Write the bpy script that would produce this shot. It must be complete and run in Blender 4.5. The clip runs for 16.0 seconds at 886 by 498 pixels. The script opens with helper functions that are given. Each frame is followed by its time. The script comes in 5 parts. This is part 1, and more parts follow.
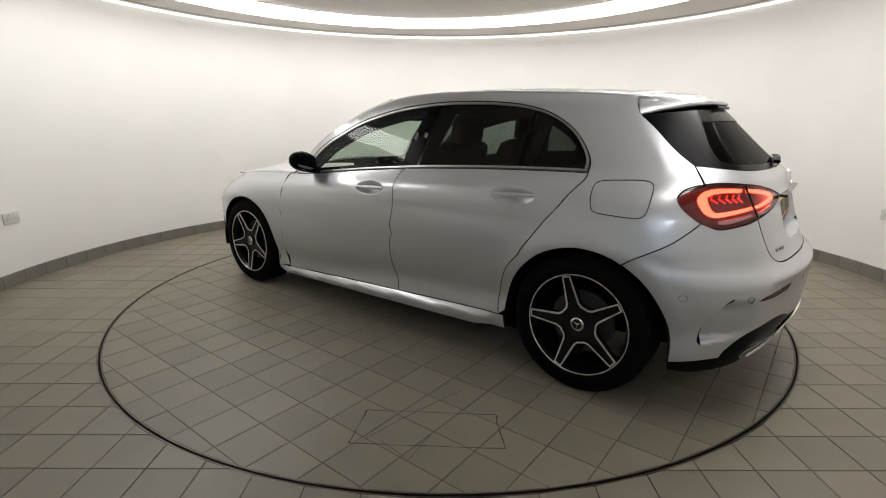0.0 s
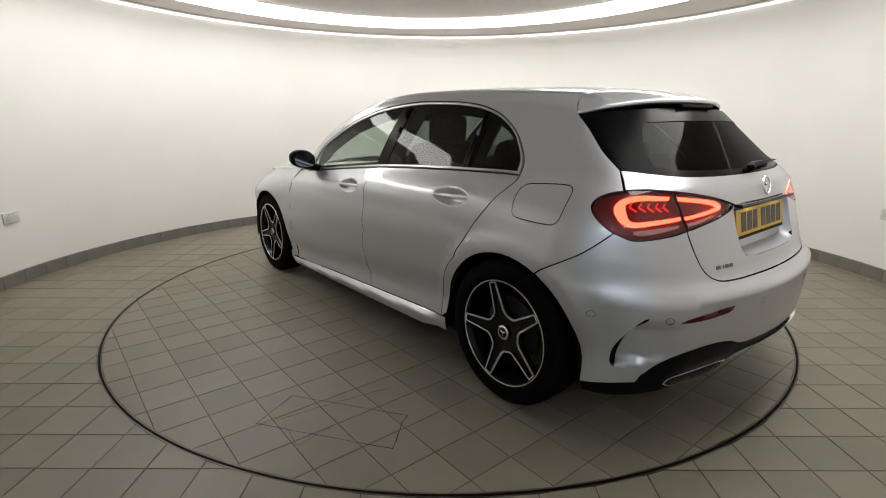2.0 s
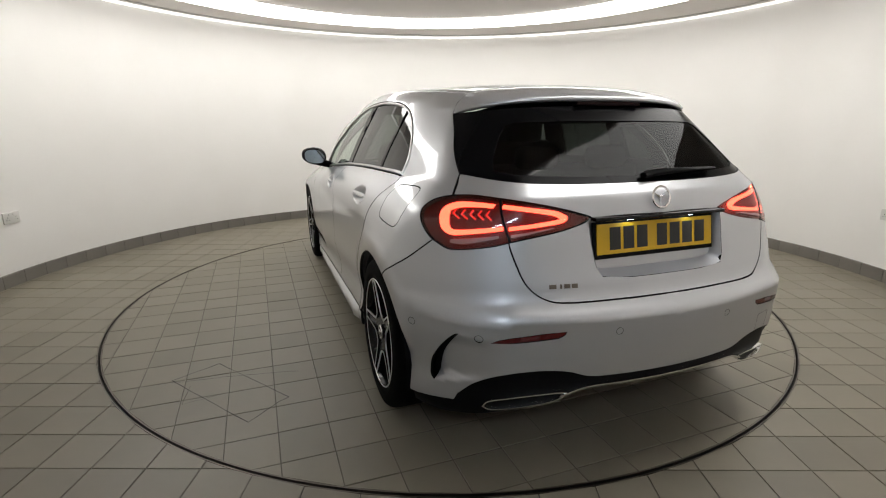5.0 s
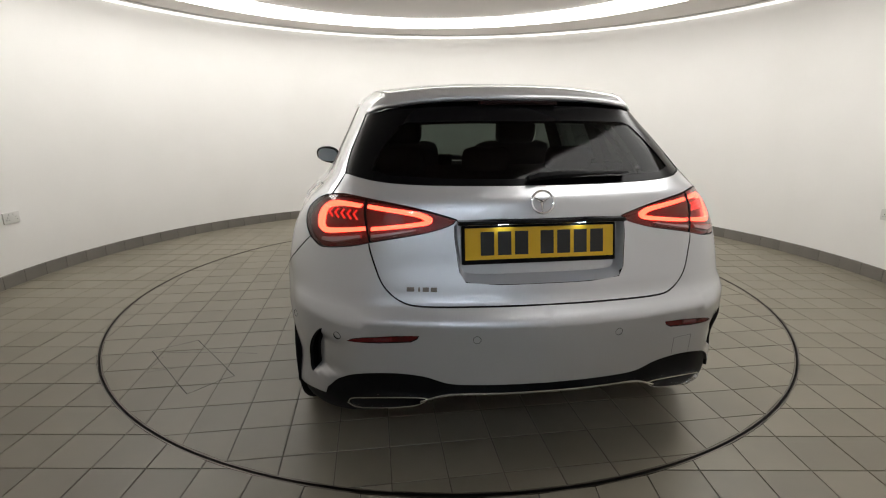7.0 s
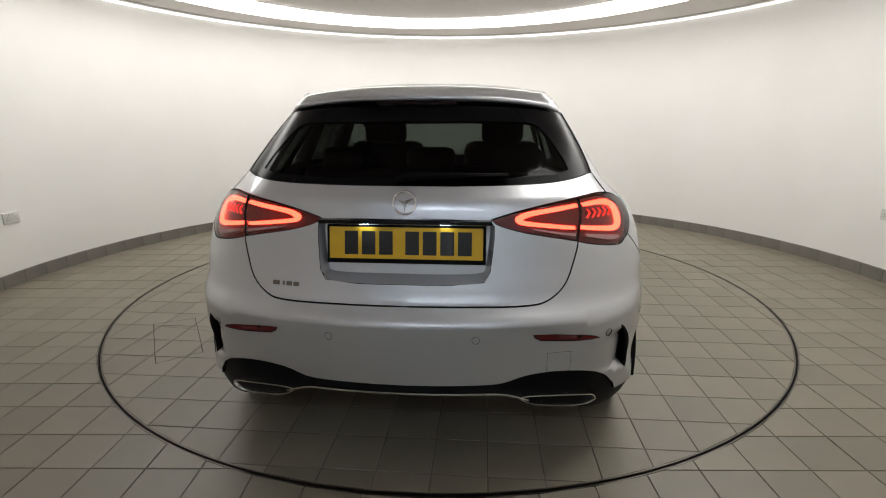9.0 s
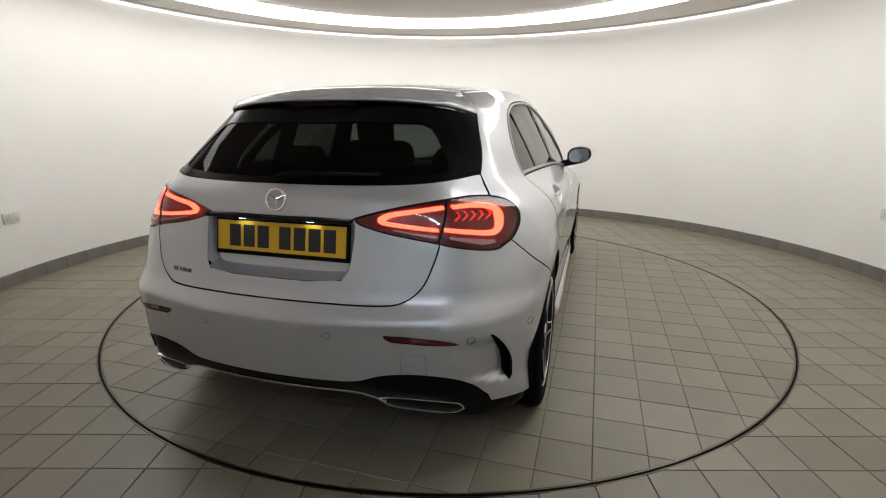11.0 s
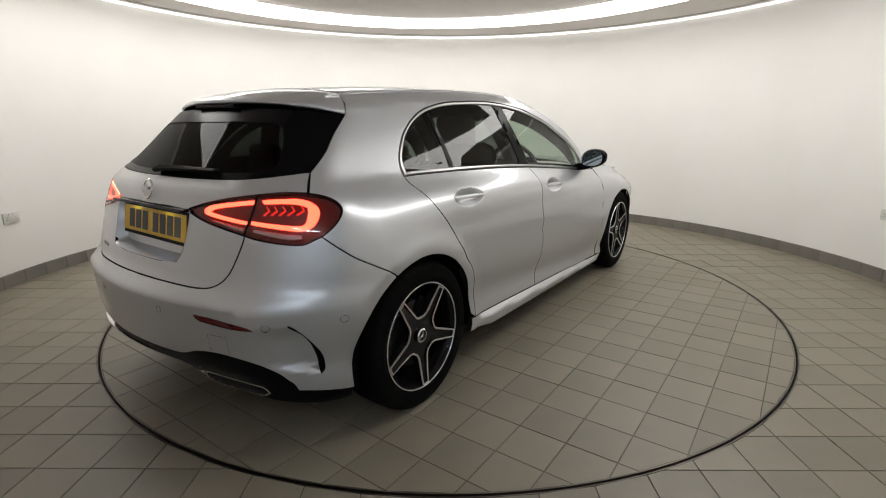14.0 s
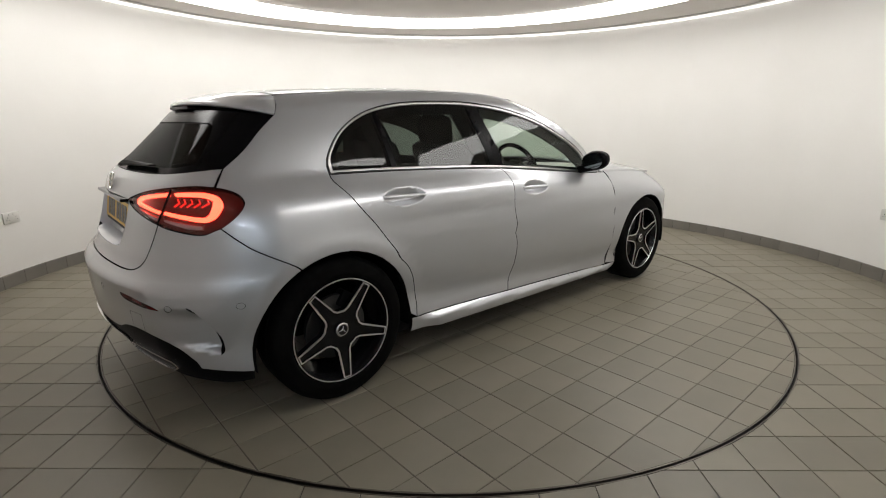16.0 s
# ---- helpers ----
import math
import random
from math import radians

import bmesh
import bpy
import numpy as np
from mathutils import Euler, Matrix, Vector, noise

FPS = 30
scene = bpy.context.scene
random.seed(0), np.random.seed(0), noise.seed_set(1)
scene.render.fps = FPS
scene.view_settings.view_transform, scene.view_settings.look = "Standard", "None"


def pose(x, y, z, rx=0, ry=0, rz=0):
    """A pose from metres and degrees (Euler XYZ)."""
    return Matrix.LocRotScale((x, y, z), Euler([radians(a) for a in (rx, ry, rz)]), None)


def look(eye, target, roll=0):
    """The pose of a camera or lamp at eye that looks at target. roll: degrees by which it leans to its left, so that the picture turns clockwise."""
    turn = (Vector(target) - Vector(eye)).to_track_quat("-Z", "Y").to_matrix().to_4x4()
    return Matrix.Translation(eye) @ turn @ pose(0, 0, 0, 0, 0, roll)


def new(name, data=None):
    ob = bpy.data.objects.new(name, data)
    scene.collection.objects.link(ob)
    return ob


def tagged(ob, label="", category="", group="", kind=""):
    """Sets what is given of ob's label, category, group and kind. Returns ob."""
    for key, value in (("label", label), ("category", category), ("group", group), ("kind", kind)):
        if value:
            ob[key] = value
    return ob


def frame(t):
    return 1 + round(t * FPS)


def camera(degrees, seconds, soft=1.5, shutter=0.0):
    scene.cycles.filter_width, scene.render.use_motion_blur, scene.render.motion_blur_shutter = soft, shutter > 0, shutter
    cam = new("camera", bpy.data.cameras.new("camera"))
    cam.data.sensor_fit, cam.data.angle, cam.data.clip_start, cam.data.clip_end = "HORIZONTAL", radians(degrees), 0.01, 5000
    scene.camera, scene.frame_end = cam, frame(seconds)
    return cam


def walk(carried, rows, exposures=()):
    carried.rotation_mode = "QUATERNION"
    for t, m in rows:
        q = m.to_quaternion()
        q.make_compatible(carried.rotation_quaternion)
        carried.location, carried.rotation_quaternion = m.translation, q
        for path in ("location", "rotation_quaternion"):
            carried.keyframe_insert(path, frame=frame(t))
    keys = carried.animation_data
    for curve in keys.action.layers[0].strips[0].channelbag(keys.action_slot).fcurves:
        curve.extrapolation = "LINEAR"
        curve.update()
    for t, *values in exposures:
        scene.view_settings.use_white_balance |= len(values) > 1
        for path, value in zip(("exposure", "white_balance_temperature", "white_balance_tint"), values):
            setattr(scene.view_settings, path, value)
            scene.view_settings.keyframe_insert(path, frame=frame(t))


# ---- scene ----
cam = camera(83.5, 16.0, soft=1.1)
EYE = (0.0, -3.688, 1.232)
_yaw, _pitch = radians(-0.404), radians(14.25)
_aim = Vector((math.sin(_yaw) * math.cos(_pitch), math.cos(_yaw) * math.cos(_pitch), -math.sin(_pitch)))
_view = look(EYE, Vector(EYE) + _aim * 4.0, -0.1)
walk(cam, [(0.0, _view), (16.0, _view)], exposures=[(0.0, 0.0), (16.0, 0.0)])

# light: the arc in the ceiling is the lamp of this room, two cool tubes light the hall behind; a weak even sky outside the closed shell
world = bpy.data.worlds.new("world")
scene.world = world
world.use_nodes = True
world.node_tree.nodes["Background"].inputs["Color"].default_value = (0.9, 0.95, 1.0, 1)
world.node_tree.nodes["Background"].inputs["Strength"].default_value = 0.02
RING_GLOW = 6.95
TUBE_GLOW = 60.0
RING_CENTRE = (-0.10, 0.13)


# ---- materials ----
def material(name, colour, rough=0.5, metal=0.0, coat=0.0, coat_rough=0.03, spec=0.5, emit=None, glow=0.0, transmission=0.0, ior=1.45):
    m = bpy.data.materials.new(name)
    m.use_nodes = True
    b = m.node_tree.nodes["Principled BSDF"]
    b.inputs["Base Color"].default_value = (*colour, 1)
    b.inputs["Roughness"].default_value = rough
    b.inputs["Metallic"].default_value = metal
    b.inputs["Coat Weight"].default_value = coat
    b.inputs["Coat Roughness"].default_value = coat_rough
    b.inputs["Specular IOR Level"].default_value = spec
    b.inputs["Transmission Weight"].default_value = transmission
    b.inputs["IOR"].default_value = ior
    if emit:
        b.inputs["Emission Color"].default_value = (*emit, 1)
        b.inputs["Emission Strength"].default_value = glow
    return m


def nodes_of(m):
    return m.node_tree.nodes, m.node_tree.links, m.node_tree.nodes["Principled BSDF"]


def vary(m, lo, hi, scale, detail=4, stretch=None, piece=0.0, coords="Object"):
    """Lets the base colour wander between two colours by noise, and from piece to piece."""
    n, l, b = nodes_of(m)
    tc = n.new("ShaderNodeTexCoord")
    mp = n.new("ShaderNodeMapping")
    l.new(tc.outputs[coords], mp.inputs["Vector"])
    if stretch:
        mp.inputs["Scale"].default_value = stretch
    ns = n.new("ShaderNodeTexNoise")
    ns.inputs["Scale"].default_value, ns.inputs["Detail"].default_value = scale, detail
    l.new(mp.outputs["Vector"], ns.inputs["Vector"])
    fac = ns.outputs["Fac"]
    if piece:
        oi = n.new("ShaderNodeObjectInfo")
        mr = n.new("ShaderNodeMath")
        mr.operation = "MULTIPLY_ADD"
        l.new(oi.outputs["Random"], mr.inputs[0])
        mr.inputs[1].default_value = piece
        l.new(fac, mr.inputs[2])
        sub = n.new("ShaderNodeMath")
        sub.operation = "SUBTRACT"
        l.new(mr.outputs[0], sub.inputs[0])
        sub.inputs[1].default_value = piece / 2
        fac = sub.outputs[0]
    ramp = n.new("ShaderNodeValToRGB")
    ramp.color_ramp.elements[0].position, ramp.color_ramp.elements[1].position = 0.3, 0.7
    ramp.color_ramp.elements[0].color, ramp.color_ramp.elements[1].color = (*lo, 1), (*hi, 1)
    l.new(fac, ramp.inputs["Fac"])
    l.new(ramp.outputs["Color"], b.inputs["Base Color"])
    return ramp


def relief(m, scale, strength, distance=0.002, detail=3):
    n, l, b = nodes_of(m)
    tc = n.new("ShaderNodeTexCoord")
    ns = n.new("ShaderNodeTexNoise")
    ns.inputs["Scale"].default_value, ns.inputs["Detail"].default_value = scale, detail
    l.new(tc.outputs["Object"], ns.inputs["Vector"])
    bp = n.new("ShaderNodeBump")
    bp.inputs["Strength"].default_value, bp.inputs["Distance"].default_value = strength, distance
    l.new(ns.outputs["Fac"], bp.inputs["Height"])
    l.new(bp.outputs["Normal"], b.inputs["Normal"])
    return m


def rough_noise(m, scale, lo, hi):
    n, l, b = nodes_of(m)
    tc = n.new("ShaderNodeTexCoord")
    ns = n.new("ShaderNodeTexNoise")
    ns.inputs["Scale"].default_value, ns.inputs["Detail"].default_value = scale, 5
    l.new(tc.outputs["Object"], ns.inputs["Vector"])
    mr = n.new("ShaderNodeMapRange")
    mr.inputs["To Min"].default_value, mr.inputs["To Max"].default_value = lo, hi
    l.new(ns.outputs["Fac"], mr.inputs["Value"])
    l.new(mr.outputs["Result"], b.inputs["Roughness"])
    return m


M_WALL = relief(material("wall_paint", (0.80, 0.775, 0.735), 0.6), 60, 0.05)
vary(M_WALL, (0.78, 0.765, 0.735), (0.82, 0.805, 0.78), 1.2)
M_CEIL = material("ceiling_paint", (0.78, 0.74, 0.71), 0.7)
vary(M_CEIL, (0.76, 0.72, 0.69), (0.80, 0.76, 0.73), 0.9)
M_TRIM = material("trim_gloss", (0.86, 0.85, 0.82), 0.3)
M_RING = material("ring_diffuser", (0.9, 0.9, 0.9), 0.5, emit=(1.0, 0.98, 0.945), glow=RING_GLOW)
M_TILE = material("floor_tile", (0.165, 0.150, 0.127), 0.42)
vary(M_TILE, (0.158, 0.141, 0.106), (0.194, 0.173, 0.132), 3.0, piece=0.4)
rough_noise(M_TILE, 6.0, 0.34, 0.5)
M_TUBE = material("tube_glass", (0.9, 0.9, 0.9), 0.4, emit=(0.78, 0.88, 1.0), glow=TUBE_GLOW)
M_HALL = material("hall_paint", (0.72, 0.72, 0.71), 0.7)
vary(M_HALL, (0.69, 0.69, 0.68), (0.75, 0.75, 0.74), 1.1)
M_GROUT = material("dark_grout", (0.03, 0.027, 0.023), 0.9)
M_GROUT_DISC = material("worn_grout", (0.075, 0.066, 0.052), 0.85)
vary(M_GROUT_DISC, (0.03, 0.026, 0.02), (0.13, 0.115, 0.09), 3.5, detail=6)
# emission that lifts the cornice strip above the wall's brightness
M_CORNICE_GLOW = material("cornice_glow", (0.9, 0.9, 0.9), 0.4, emit=(1.0, 0.98, 0.94), glow=1.1)
M_SKIRT = material("skirting_tile", (0.30, 0.275, 0.24), 0.4)
vary(M_SKIRT, (0.155, 0.143, 0.125), (0.185, 0.172, 0.15), 5.0, piece=0.2)
M_STEEL = material("worn_steel", (0.16, 0.14, 0.12), 0.4, metal=1.0)
rough_noise(M_STEEL, 25, 0.25, 0.55)
M_RUBBER_GAP = material("dark_gap", (0.02, 0.018, 0.016), 0.8)
M_SOCKET = material("socket_plastic", (0.62, 0.61, 0.58), 0.35)
M_SOCKET_HOLE = material("socket_slot", (0.03, 0.03, 0.03), 0.6)


# ---- mesh helpers ----
def mesh_object(name, verts, faces, mat, parent=None, label="", smooth=False):
    me = bpy.data.meshes.new(name)
    me.from_pydata([tuple(v) for v in verts], [], faces)
    me.materials.append(mat)
    if smooth:
        me.polygons.foreach_set("use_smooth", [True] * len(me.polygons))
    me.update()
    ob = new(name, me)
    if parent:
        ob.parent = parent
    if label:
        ob["label"] = label
    return ob


def part(name, bm, mat, parent, label="", smooth=False, angle=None):
    me = bpy.data.meshes.new(name)
    if angle is not None:
        smooth = True
        for e in bm.edges:
            if len(e.link_faces) == 2 and e.calc_face_angle(0) > radians(angle):
                e.smooth = False
    bm.to_mesh(me)
    bm.free()
    me.materials.append(mat)
    if smooth:
        me.polygons.foreach_set("use_smooth", [True] * len(me.polygons))
    ob = new(name, me)
    if parent:
        ob.parent = parent
    if label:
        ob["label"] = label
    return ob


def box(bm, lo, hi, bevel=0.0, m=None):
    made = bmesh.ops.create_cube(bm, size=1)["verts"]
    size = [hi[i] - lo[i] for i in range(3)]
    mid = [(hi[i] + lo[i]) / 2 for i in range(3)]
    for v in made:
        v.co = Vector((v.co[0] * size[0] + mid[0], v.co[1] * size[1] + mid[1], v.co[2] * size[2] + mid[2]))
    if bevel:
        es = list({e for v in made for e in v.link_edges})
        made = bmesh.ops.bevel(bm, geom=es, offset=bevel, segments=2, affect="EDGES", profile=0.5)["verts"]
    if m:
        for v in made:
            v.co = m @ v.co
    return made


def lathe(bm, profile, segs=64, centre=(0, 0, 0), a0=0.0, a1=2 * math.pi, closed=True):
    """Turns a profile of (radius, height) round z; closed joins the profile's ends."""
    full = abs(a1 - a0 - 2 * math.pi) < 1e-6
    n = segs if full else segs + 1
    rings = []
    for i in range(n):
        a = a0 + (a1 - a0) * i / segs
        rings.append([bm.verts.new((centre[0] + r * math.cos(a), centre[1] + r * math.sin(a), centre[2] + z)) for r, z in profile])
    k = len(profile)
    for i in range(segs):
        p, q = rings[i], rings[(i + 1) % n]
        for j in range(k if closed else k - 1):
            bm.faces.new((p[j], q[j], q[(j + 1) % k], p[(j + 1) % k]))
    return rings


def clip_polygon(poly, keep):
    """Cuts a convex polygon by a signed function: keeps where it is positive."""
    out = []
    for i in range(len(poly)):
        p, q = poly[i], poly[(i + 1) % len(poly)]
        a, b = keep(p), keep(q)
        if a >= 0:
            out.append(p)
        if (a >= 0) != (b >= 0):
            lo, hi = p, q
            for _ in range(30):
                mid = ((lo[0] + hi[0]) / 2, (lo[1] + hi[1]) / 2)
                if (keep(mid) >= 0) == (a >= 0):
                    lo = mid
                else:
                    hi = mid
            out.append(lo)
    return out


# ---- room ----
WALL_C, WALL_R, WALL_H = (0.04, 0.06), 3.43, 2.40
A0, A1 = radians(-75), radians(255)      # the wall's run; the car's entrance lies open between
HALL_X, HALL_Y = (-0.848, 0.928), -6.0       # the hall behind the entrance
RING_A0, RING_A1 = radians(-72), radians(204)


def build_room():
    bm = bmesh.new()
    lathe(bm, [(WALL_R, 0), (WALL_R + 0.12, 0), (WALL_R + 0.12, WALL_H + 0.1), (WALL_R, WALL_H + 0.1)], 180, (*WALL_C, 0), A0, A1)
    bmesh.ops.recalc_face_normals(bm, faces=bm.faces)
    tagged(part("wall_round", bm, M_WALL, None, smooth=False, angle=30), "smooth off-white curved plaster wall round the turntable", "wall", kind="structure")
    # hall behind the entrance
    (hx0, hx1), hy = HALL_X, HALL_Y
    for nm, lo, hi in (("wall_hall_west", (hx0 - 0.12, hy, 0), (hx0, -3.29, WALL_H + 0.1)),
                       ("wall_hall_east", (hx1, hy, 0), (hx1 + 0.12, -3.29, WALL_H + 0.1)),
                       ("wall_hall_end", (hx0 - 0.12, hy - 0.12, 0), (hx1 + 0.12, hy, WALL_H + 0.1))):
        bm = bmesh.new()
        box(bm, lo, hi)
        tagged(part(nm, bm, M_HALL, None), "plain white painted wall of the entrance hall", "wall", kind="structure")
    # ceiling: outer band, luminous ring between, inner disc
    zc = 2.375
    def disc(name, r0, r1, z0, z1, mat, centre, lab, cat):
        bm = bmesh.new()
        if r0 > 0:
            lathe(bm, [(r0, z0), (r1, z0), (r1, z1), (r0, z1)], 160, (*centre, 0))
        else:
            lathe(bm, [(0.001, z0), (r1, z0), (r1, z1), (0.001, z1)], 160, (*centre, 0))
        bmesh.ops.recalc_face_normals(bm, faces=bm.faces)
        return tagged(part(name, bm, mat, None, angle=30), lab, cat, kind="structure")
    disc("ceiling_outer", 2.72, 3.62, zc, zc + 0.1, M_CEIL, RING_CENTRE, "flat off-white plaster outer band of the ceiling", "ceiling")
    disc("ceiling_inner", 0, 2.23, zc, zc + 0.1, M_CEIL, RING_CENTRE, "flat off-white plaster middle disc of the ceiling", "ceiling")
    bm = bmesh.new()
    box(bm, (hx0 - 0.12, hy - 0.12, zc + 0.104), (hx1 + 0.12, -2.6, zc + 0.2))
    tagged(part("ceiling_hall", bm, M_HALL, None), "plain white ceiling of the entrance hall", "ceiling", kind="structure")
    bm = bmesh.new()
    ends = lathe(bm, [(2.238, zc), (2.712, zc), (2.712, zc + 0.1), (2.238, zc + 0.1)], 60, (*RING_CENTRE, 0), RING_A1, RING_A0 + 2 * math.pi)
    bm.faces.new(ends[0]), bm.faces.new(ends[-1])
    bmesh.ops.recalc_face_normals(bm, faces=bm.faces)
    tagged(part("ceiling_entrance", bm, M_CEIL, None, angle=30), "flat off-white ceiling between the ends of the light", "ceiling", kind="structure")
    lamp = tagged(new("ring_light"), "wide curved white luminous band set in the ceiling", "ceiling light")
    lamp.location = (*RING_CENTRE, zc)
    bm = bmesh.new()
    ends = lathe(bm, [(2.238, -0.022), (2.244, -0.028), (2.706, -0.028), (2.712, -0.022), (2.712, 0.05), (2.238, 0.05)], 140, (0, 0, 0), RING_A0 + 0.003, RING_A1 - 0.003)
    bm.faces.new(ends[0]), bm.faces.new(ends[-1])
    bmesh.ops.recalc_face_normals(bm, faces=bm.faces)
    part("diffuser", bm, M_RING, lamp, "glowing white diffuser", angle=30)
    for x in (-0.36, 0.44):
        tube = tagged(new("tube_light"), "cool white tube light under the hall ceiling", "ceiling light", group="hall lights")
        tube.location = (x, -4.9, zc + 0.104)
        bm = bmesh.new()
        box(bm, (-0.37, -0.04, -0.035), (0.37, 0.04, 0.0), 0.006)
        part("housing", bm, M_TRIM, tube)
        bm = bmesh.new()
        lathe(bm, [(0.019, -0.34), (0.019, 0.34), (0.001, 0.34), (0.001, -0.34)], 16, closed=False)
        for v in bm.verts:
            v.co = Vector((v.co.z, v.co.y, v.co.x - 0.056))
        bmesh.ops.recalc_face_normals(bm, faces=bm.faces)
        part("tube", bm, M_TUBE, tube, "glowing cool white tube", angle=40)
    for r in (2.23, 2.72):
        bm = bmesh.new()
        lathe(bm, [(r - 0.006, -0.006), (r + 0.006, -0.006), (r + 0.006, 0.02), (r - 0.006, 0.02)], 160)
        bmesh.ops.recalc_face_normals(bm, faces=bm.faces)
        part("rim", bm, M_TRIM, lamp, angle=30)
    # white cornice strip where the wall meets the ceiling; its glow is added brightness
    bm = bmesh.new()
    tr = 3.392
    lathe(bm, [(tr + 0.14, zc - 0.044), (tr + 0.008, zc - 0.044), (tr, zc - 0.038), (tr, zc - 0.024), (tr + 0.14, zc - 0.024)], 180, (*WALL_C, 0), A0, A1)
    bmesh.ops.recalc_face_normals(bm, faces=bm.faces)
    tagged(part("glowing_cornice", bm, M_CORNICE_GLOW, None, angle=40), "thin white cornice strip along the wall top, made to glow", "ceiling light")
    # solid grey strip whose colour stands for the shadow line over the cornice
    bm = bmesh.new()
    lathe(bm, [(tr + 0.10, zc - 0.023), (tr + 0.006, zc - 0.023), (tr + 0.006, zc - 0.004), (tr + 0.10, zc - 0.004)], 180, (*WALL_C, 0), A0, A1)
    bmesh.ops.recalc_face_normals(bm, faces=bm.faces)
    tagged(part("trim_shadow_strip", bm, M_SOCKET, None, angle=40), "narrow grey strip painting the shadow line between wall and ceiling", "trim", kind="structure")


build_room()


# ---- the car's outer surface: x forward, y to its left, z up, origin on the ground between the axles ----
def curve(xs, ys):
    """A smooth curve through a few stations."""
    xs, ys = np.array(xs, float), np.array(ys, float)
    d = np.diff(ys) / np.diff(xs)
    m = np.empty(len(xs))
    m[0], m[-1] = d[0], d[-1]
    m[1:-1] = np.where(d[:-1] * d[1:] > 0, 2 * d[:-1] * d[1:] / (d[:-1] + d[1:] + 1e-12), 0)

    def f(x):
        x = np.asarray(x, float)
        i = np.clip(np.searchsorted(xs, x) - 1, 0, len(xs) - 2)
        h = xs[i + 1] - xs[i]
        t = np.clip((x - xs[i]) / h, 0, 1)
        t2, t3 = t * t, t * t * t
        return (2 * t3 - 3 * t2 + 1) * ys[i] + (t3 - 2 * t2 + t) * h * m[i] + (3 * t2 - 2 * t3) * ys[i + 1] + (t3 - t2) * h * m[i + 1]
    return f


BELT_Z = curve([-2.0, -1.7, -1.3, -0.9, -0.55, -0.2, 0.14, 0.55, 1.2, 2.2], [1.04, 1.035, 1.023, 1.014, 1.0, 0.98, 0.952, 0.912, 0.88, 0.80])
BELT_Y = curve([-2.0, -1.7, -1.3, -0.9, -0.1, 0.6, 1.2, 2.2], [0.67, 0.70, 0.74, 0.767, 0.79, 0.795, 0.76, 0.66])
TOP_Z = curve([-2.0, -1.5, -1.1, -0.5, -0.3, 0.0, 0.2, 0.4, 0.6, 0.8, 2.2], [1.265, 1.303, 1.333, 1.354, 1.354, 1.334, 1.295, 1.235, 1.16, 1.07, 0.95])
TOP_Y = curve([-2.0, -1.5, -1.1, -0.3, 0.1, 0.4, 0.7, 2.2], [0.505, 0.545, 0.587, 0.612, 0.622, 0.655, 0.70, 0.6])
WAIST = curve([-2.0, -1.8, -1.4, -1.0, 1.0, 1.5, 1.9, 2.2], [-0.055, -0.024, 0.002, 0.0, 0.0, 0.002, -0.03, -0.12]
             )
KNEE_Y = curve([-2.0, -1.7, -1.4, -1.0, 0.0, 1.0, 1.6, 2.2], [0.765, 0.803, 0.832, 0.866, 0.875, 0.868, 0.84, 0.72])


CREASE_Z = curve([-2.0, -1.2, -0.9, -0.2, 0.2, 0.8, 1.2, 2.2], [0.50, 0.53, 0.51, 0.458, 0.418, 0.35, 0.34, 0.34])


def side_y(x, z):
    """Half-width of the car, corners left square."""
    x, z = np.broadcast_arrays(np.asarray(x, float), np.asarray(z, float))
    zb, yb, zt, yt, w = BELT_Z(x), BELT_Y(x), TOP_Z(x), TOP_Y(x), WAIST(x)
    o = np.ones_like(x)
    zc = np.maximum(CREASE_Z(x), 0.385)
    Z = np.stack([0.14 * o, 0.20 * o, zc - 0.11, zc, np.minimum(0.62, zb - 0.24), np.minimum(0.76, zb - 0.16), zb - 0.10, zb, zb + 0.045, zb + 0.5 * (zt - zb), zt - 0.035, zt, zt + 0.045])
    Y = np.stack([0.82 + w, 0.862 + w, 0.860 + w, 0.884 + w, 0.892 + w, 0.890 + w, KNEE_Y(x), yb,
                  yb + (yt - yb) * 0.045 / (zt - zb) + 0.0015, yb + 0.5 * (yt - yb) + 0.005, yt + (yb - yt) * 0.035 / (zt - zb) + 0.0015, yt, yt - 0.06])
    d = np.diff(Y, axis=0) / np.diff(Z, axis=0)
    m = np.concatenate([d[:1], (d[:-1] * np.diff(Z, axis=0)[1:] + d[1:] * np.diff(Z, axis=0)[:-1]) / (Z[2:] - Z[:-2]), d[-1:]])
    out = np.where(z < Z[0], Y[0], Y[-1])
    for k in range(len(Z) - 1):
        h = Z[k + 1] - Z[k]
        t = (z - Z[k]) / h
        inside = (t >= 0) & (t <= 1)
        t = np.clip(t, 0, 1)
        t2, t3 = t * t, t * t * t
        v = (2 * t3 - 3 * t2 + 1) * Y[k] + (t3 - 2 * t2 + t) * h * m[k] + (3 * t2 - 2 * t3) * Y[k + 1] + (t3 - t2) * h * m[k + 1]
        out = np.where(inside, v, out)
    f = np.clip((0.505 - np.hypot(x + 1.372, z - 0.30)) / 0.075, 0, 1)     # flare round the rear wheel
    return out + 0.010 * f * f * (3 - 2 * f)


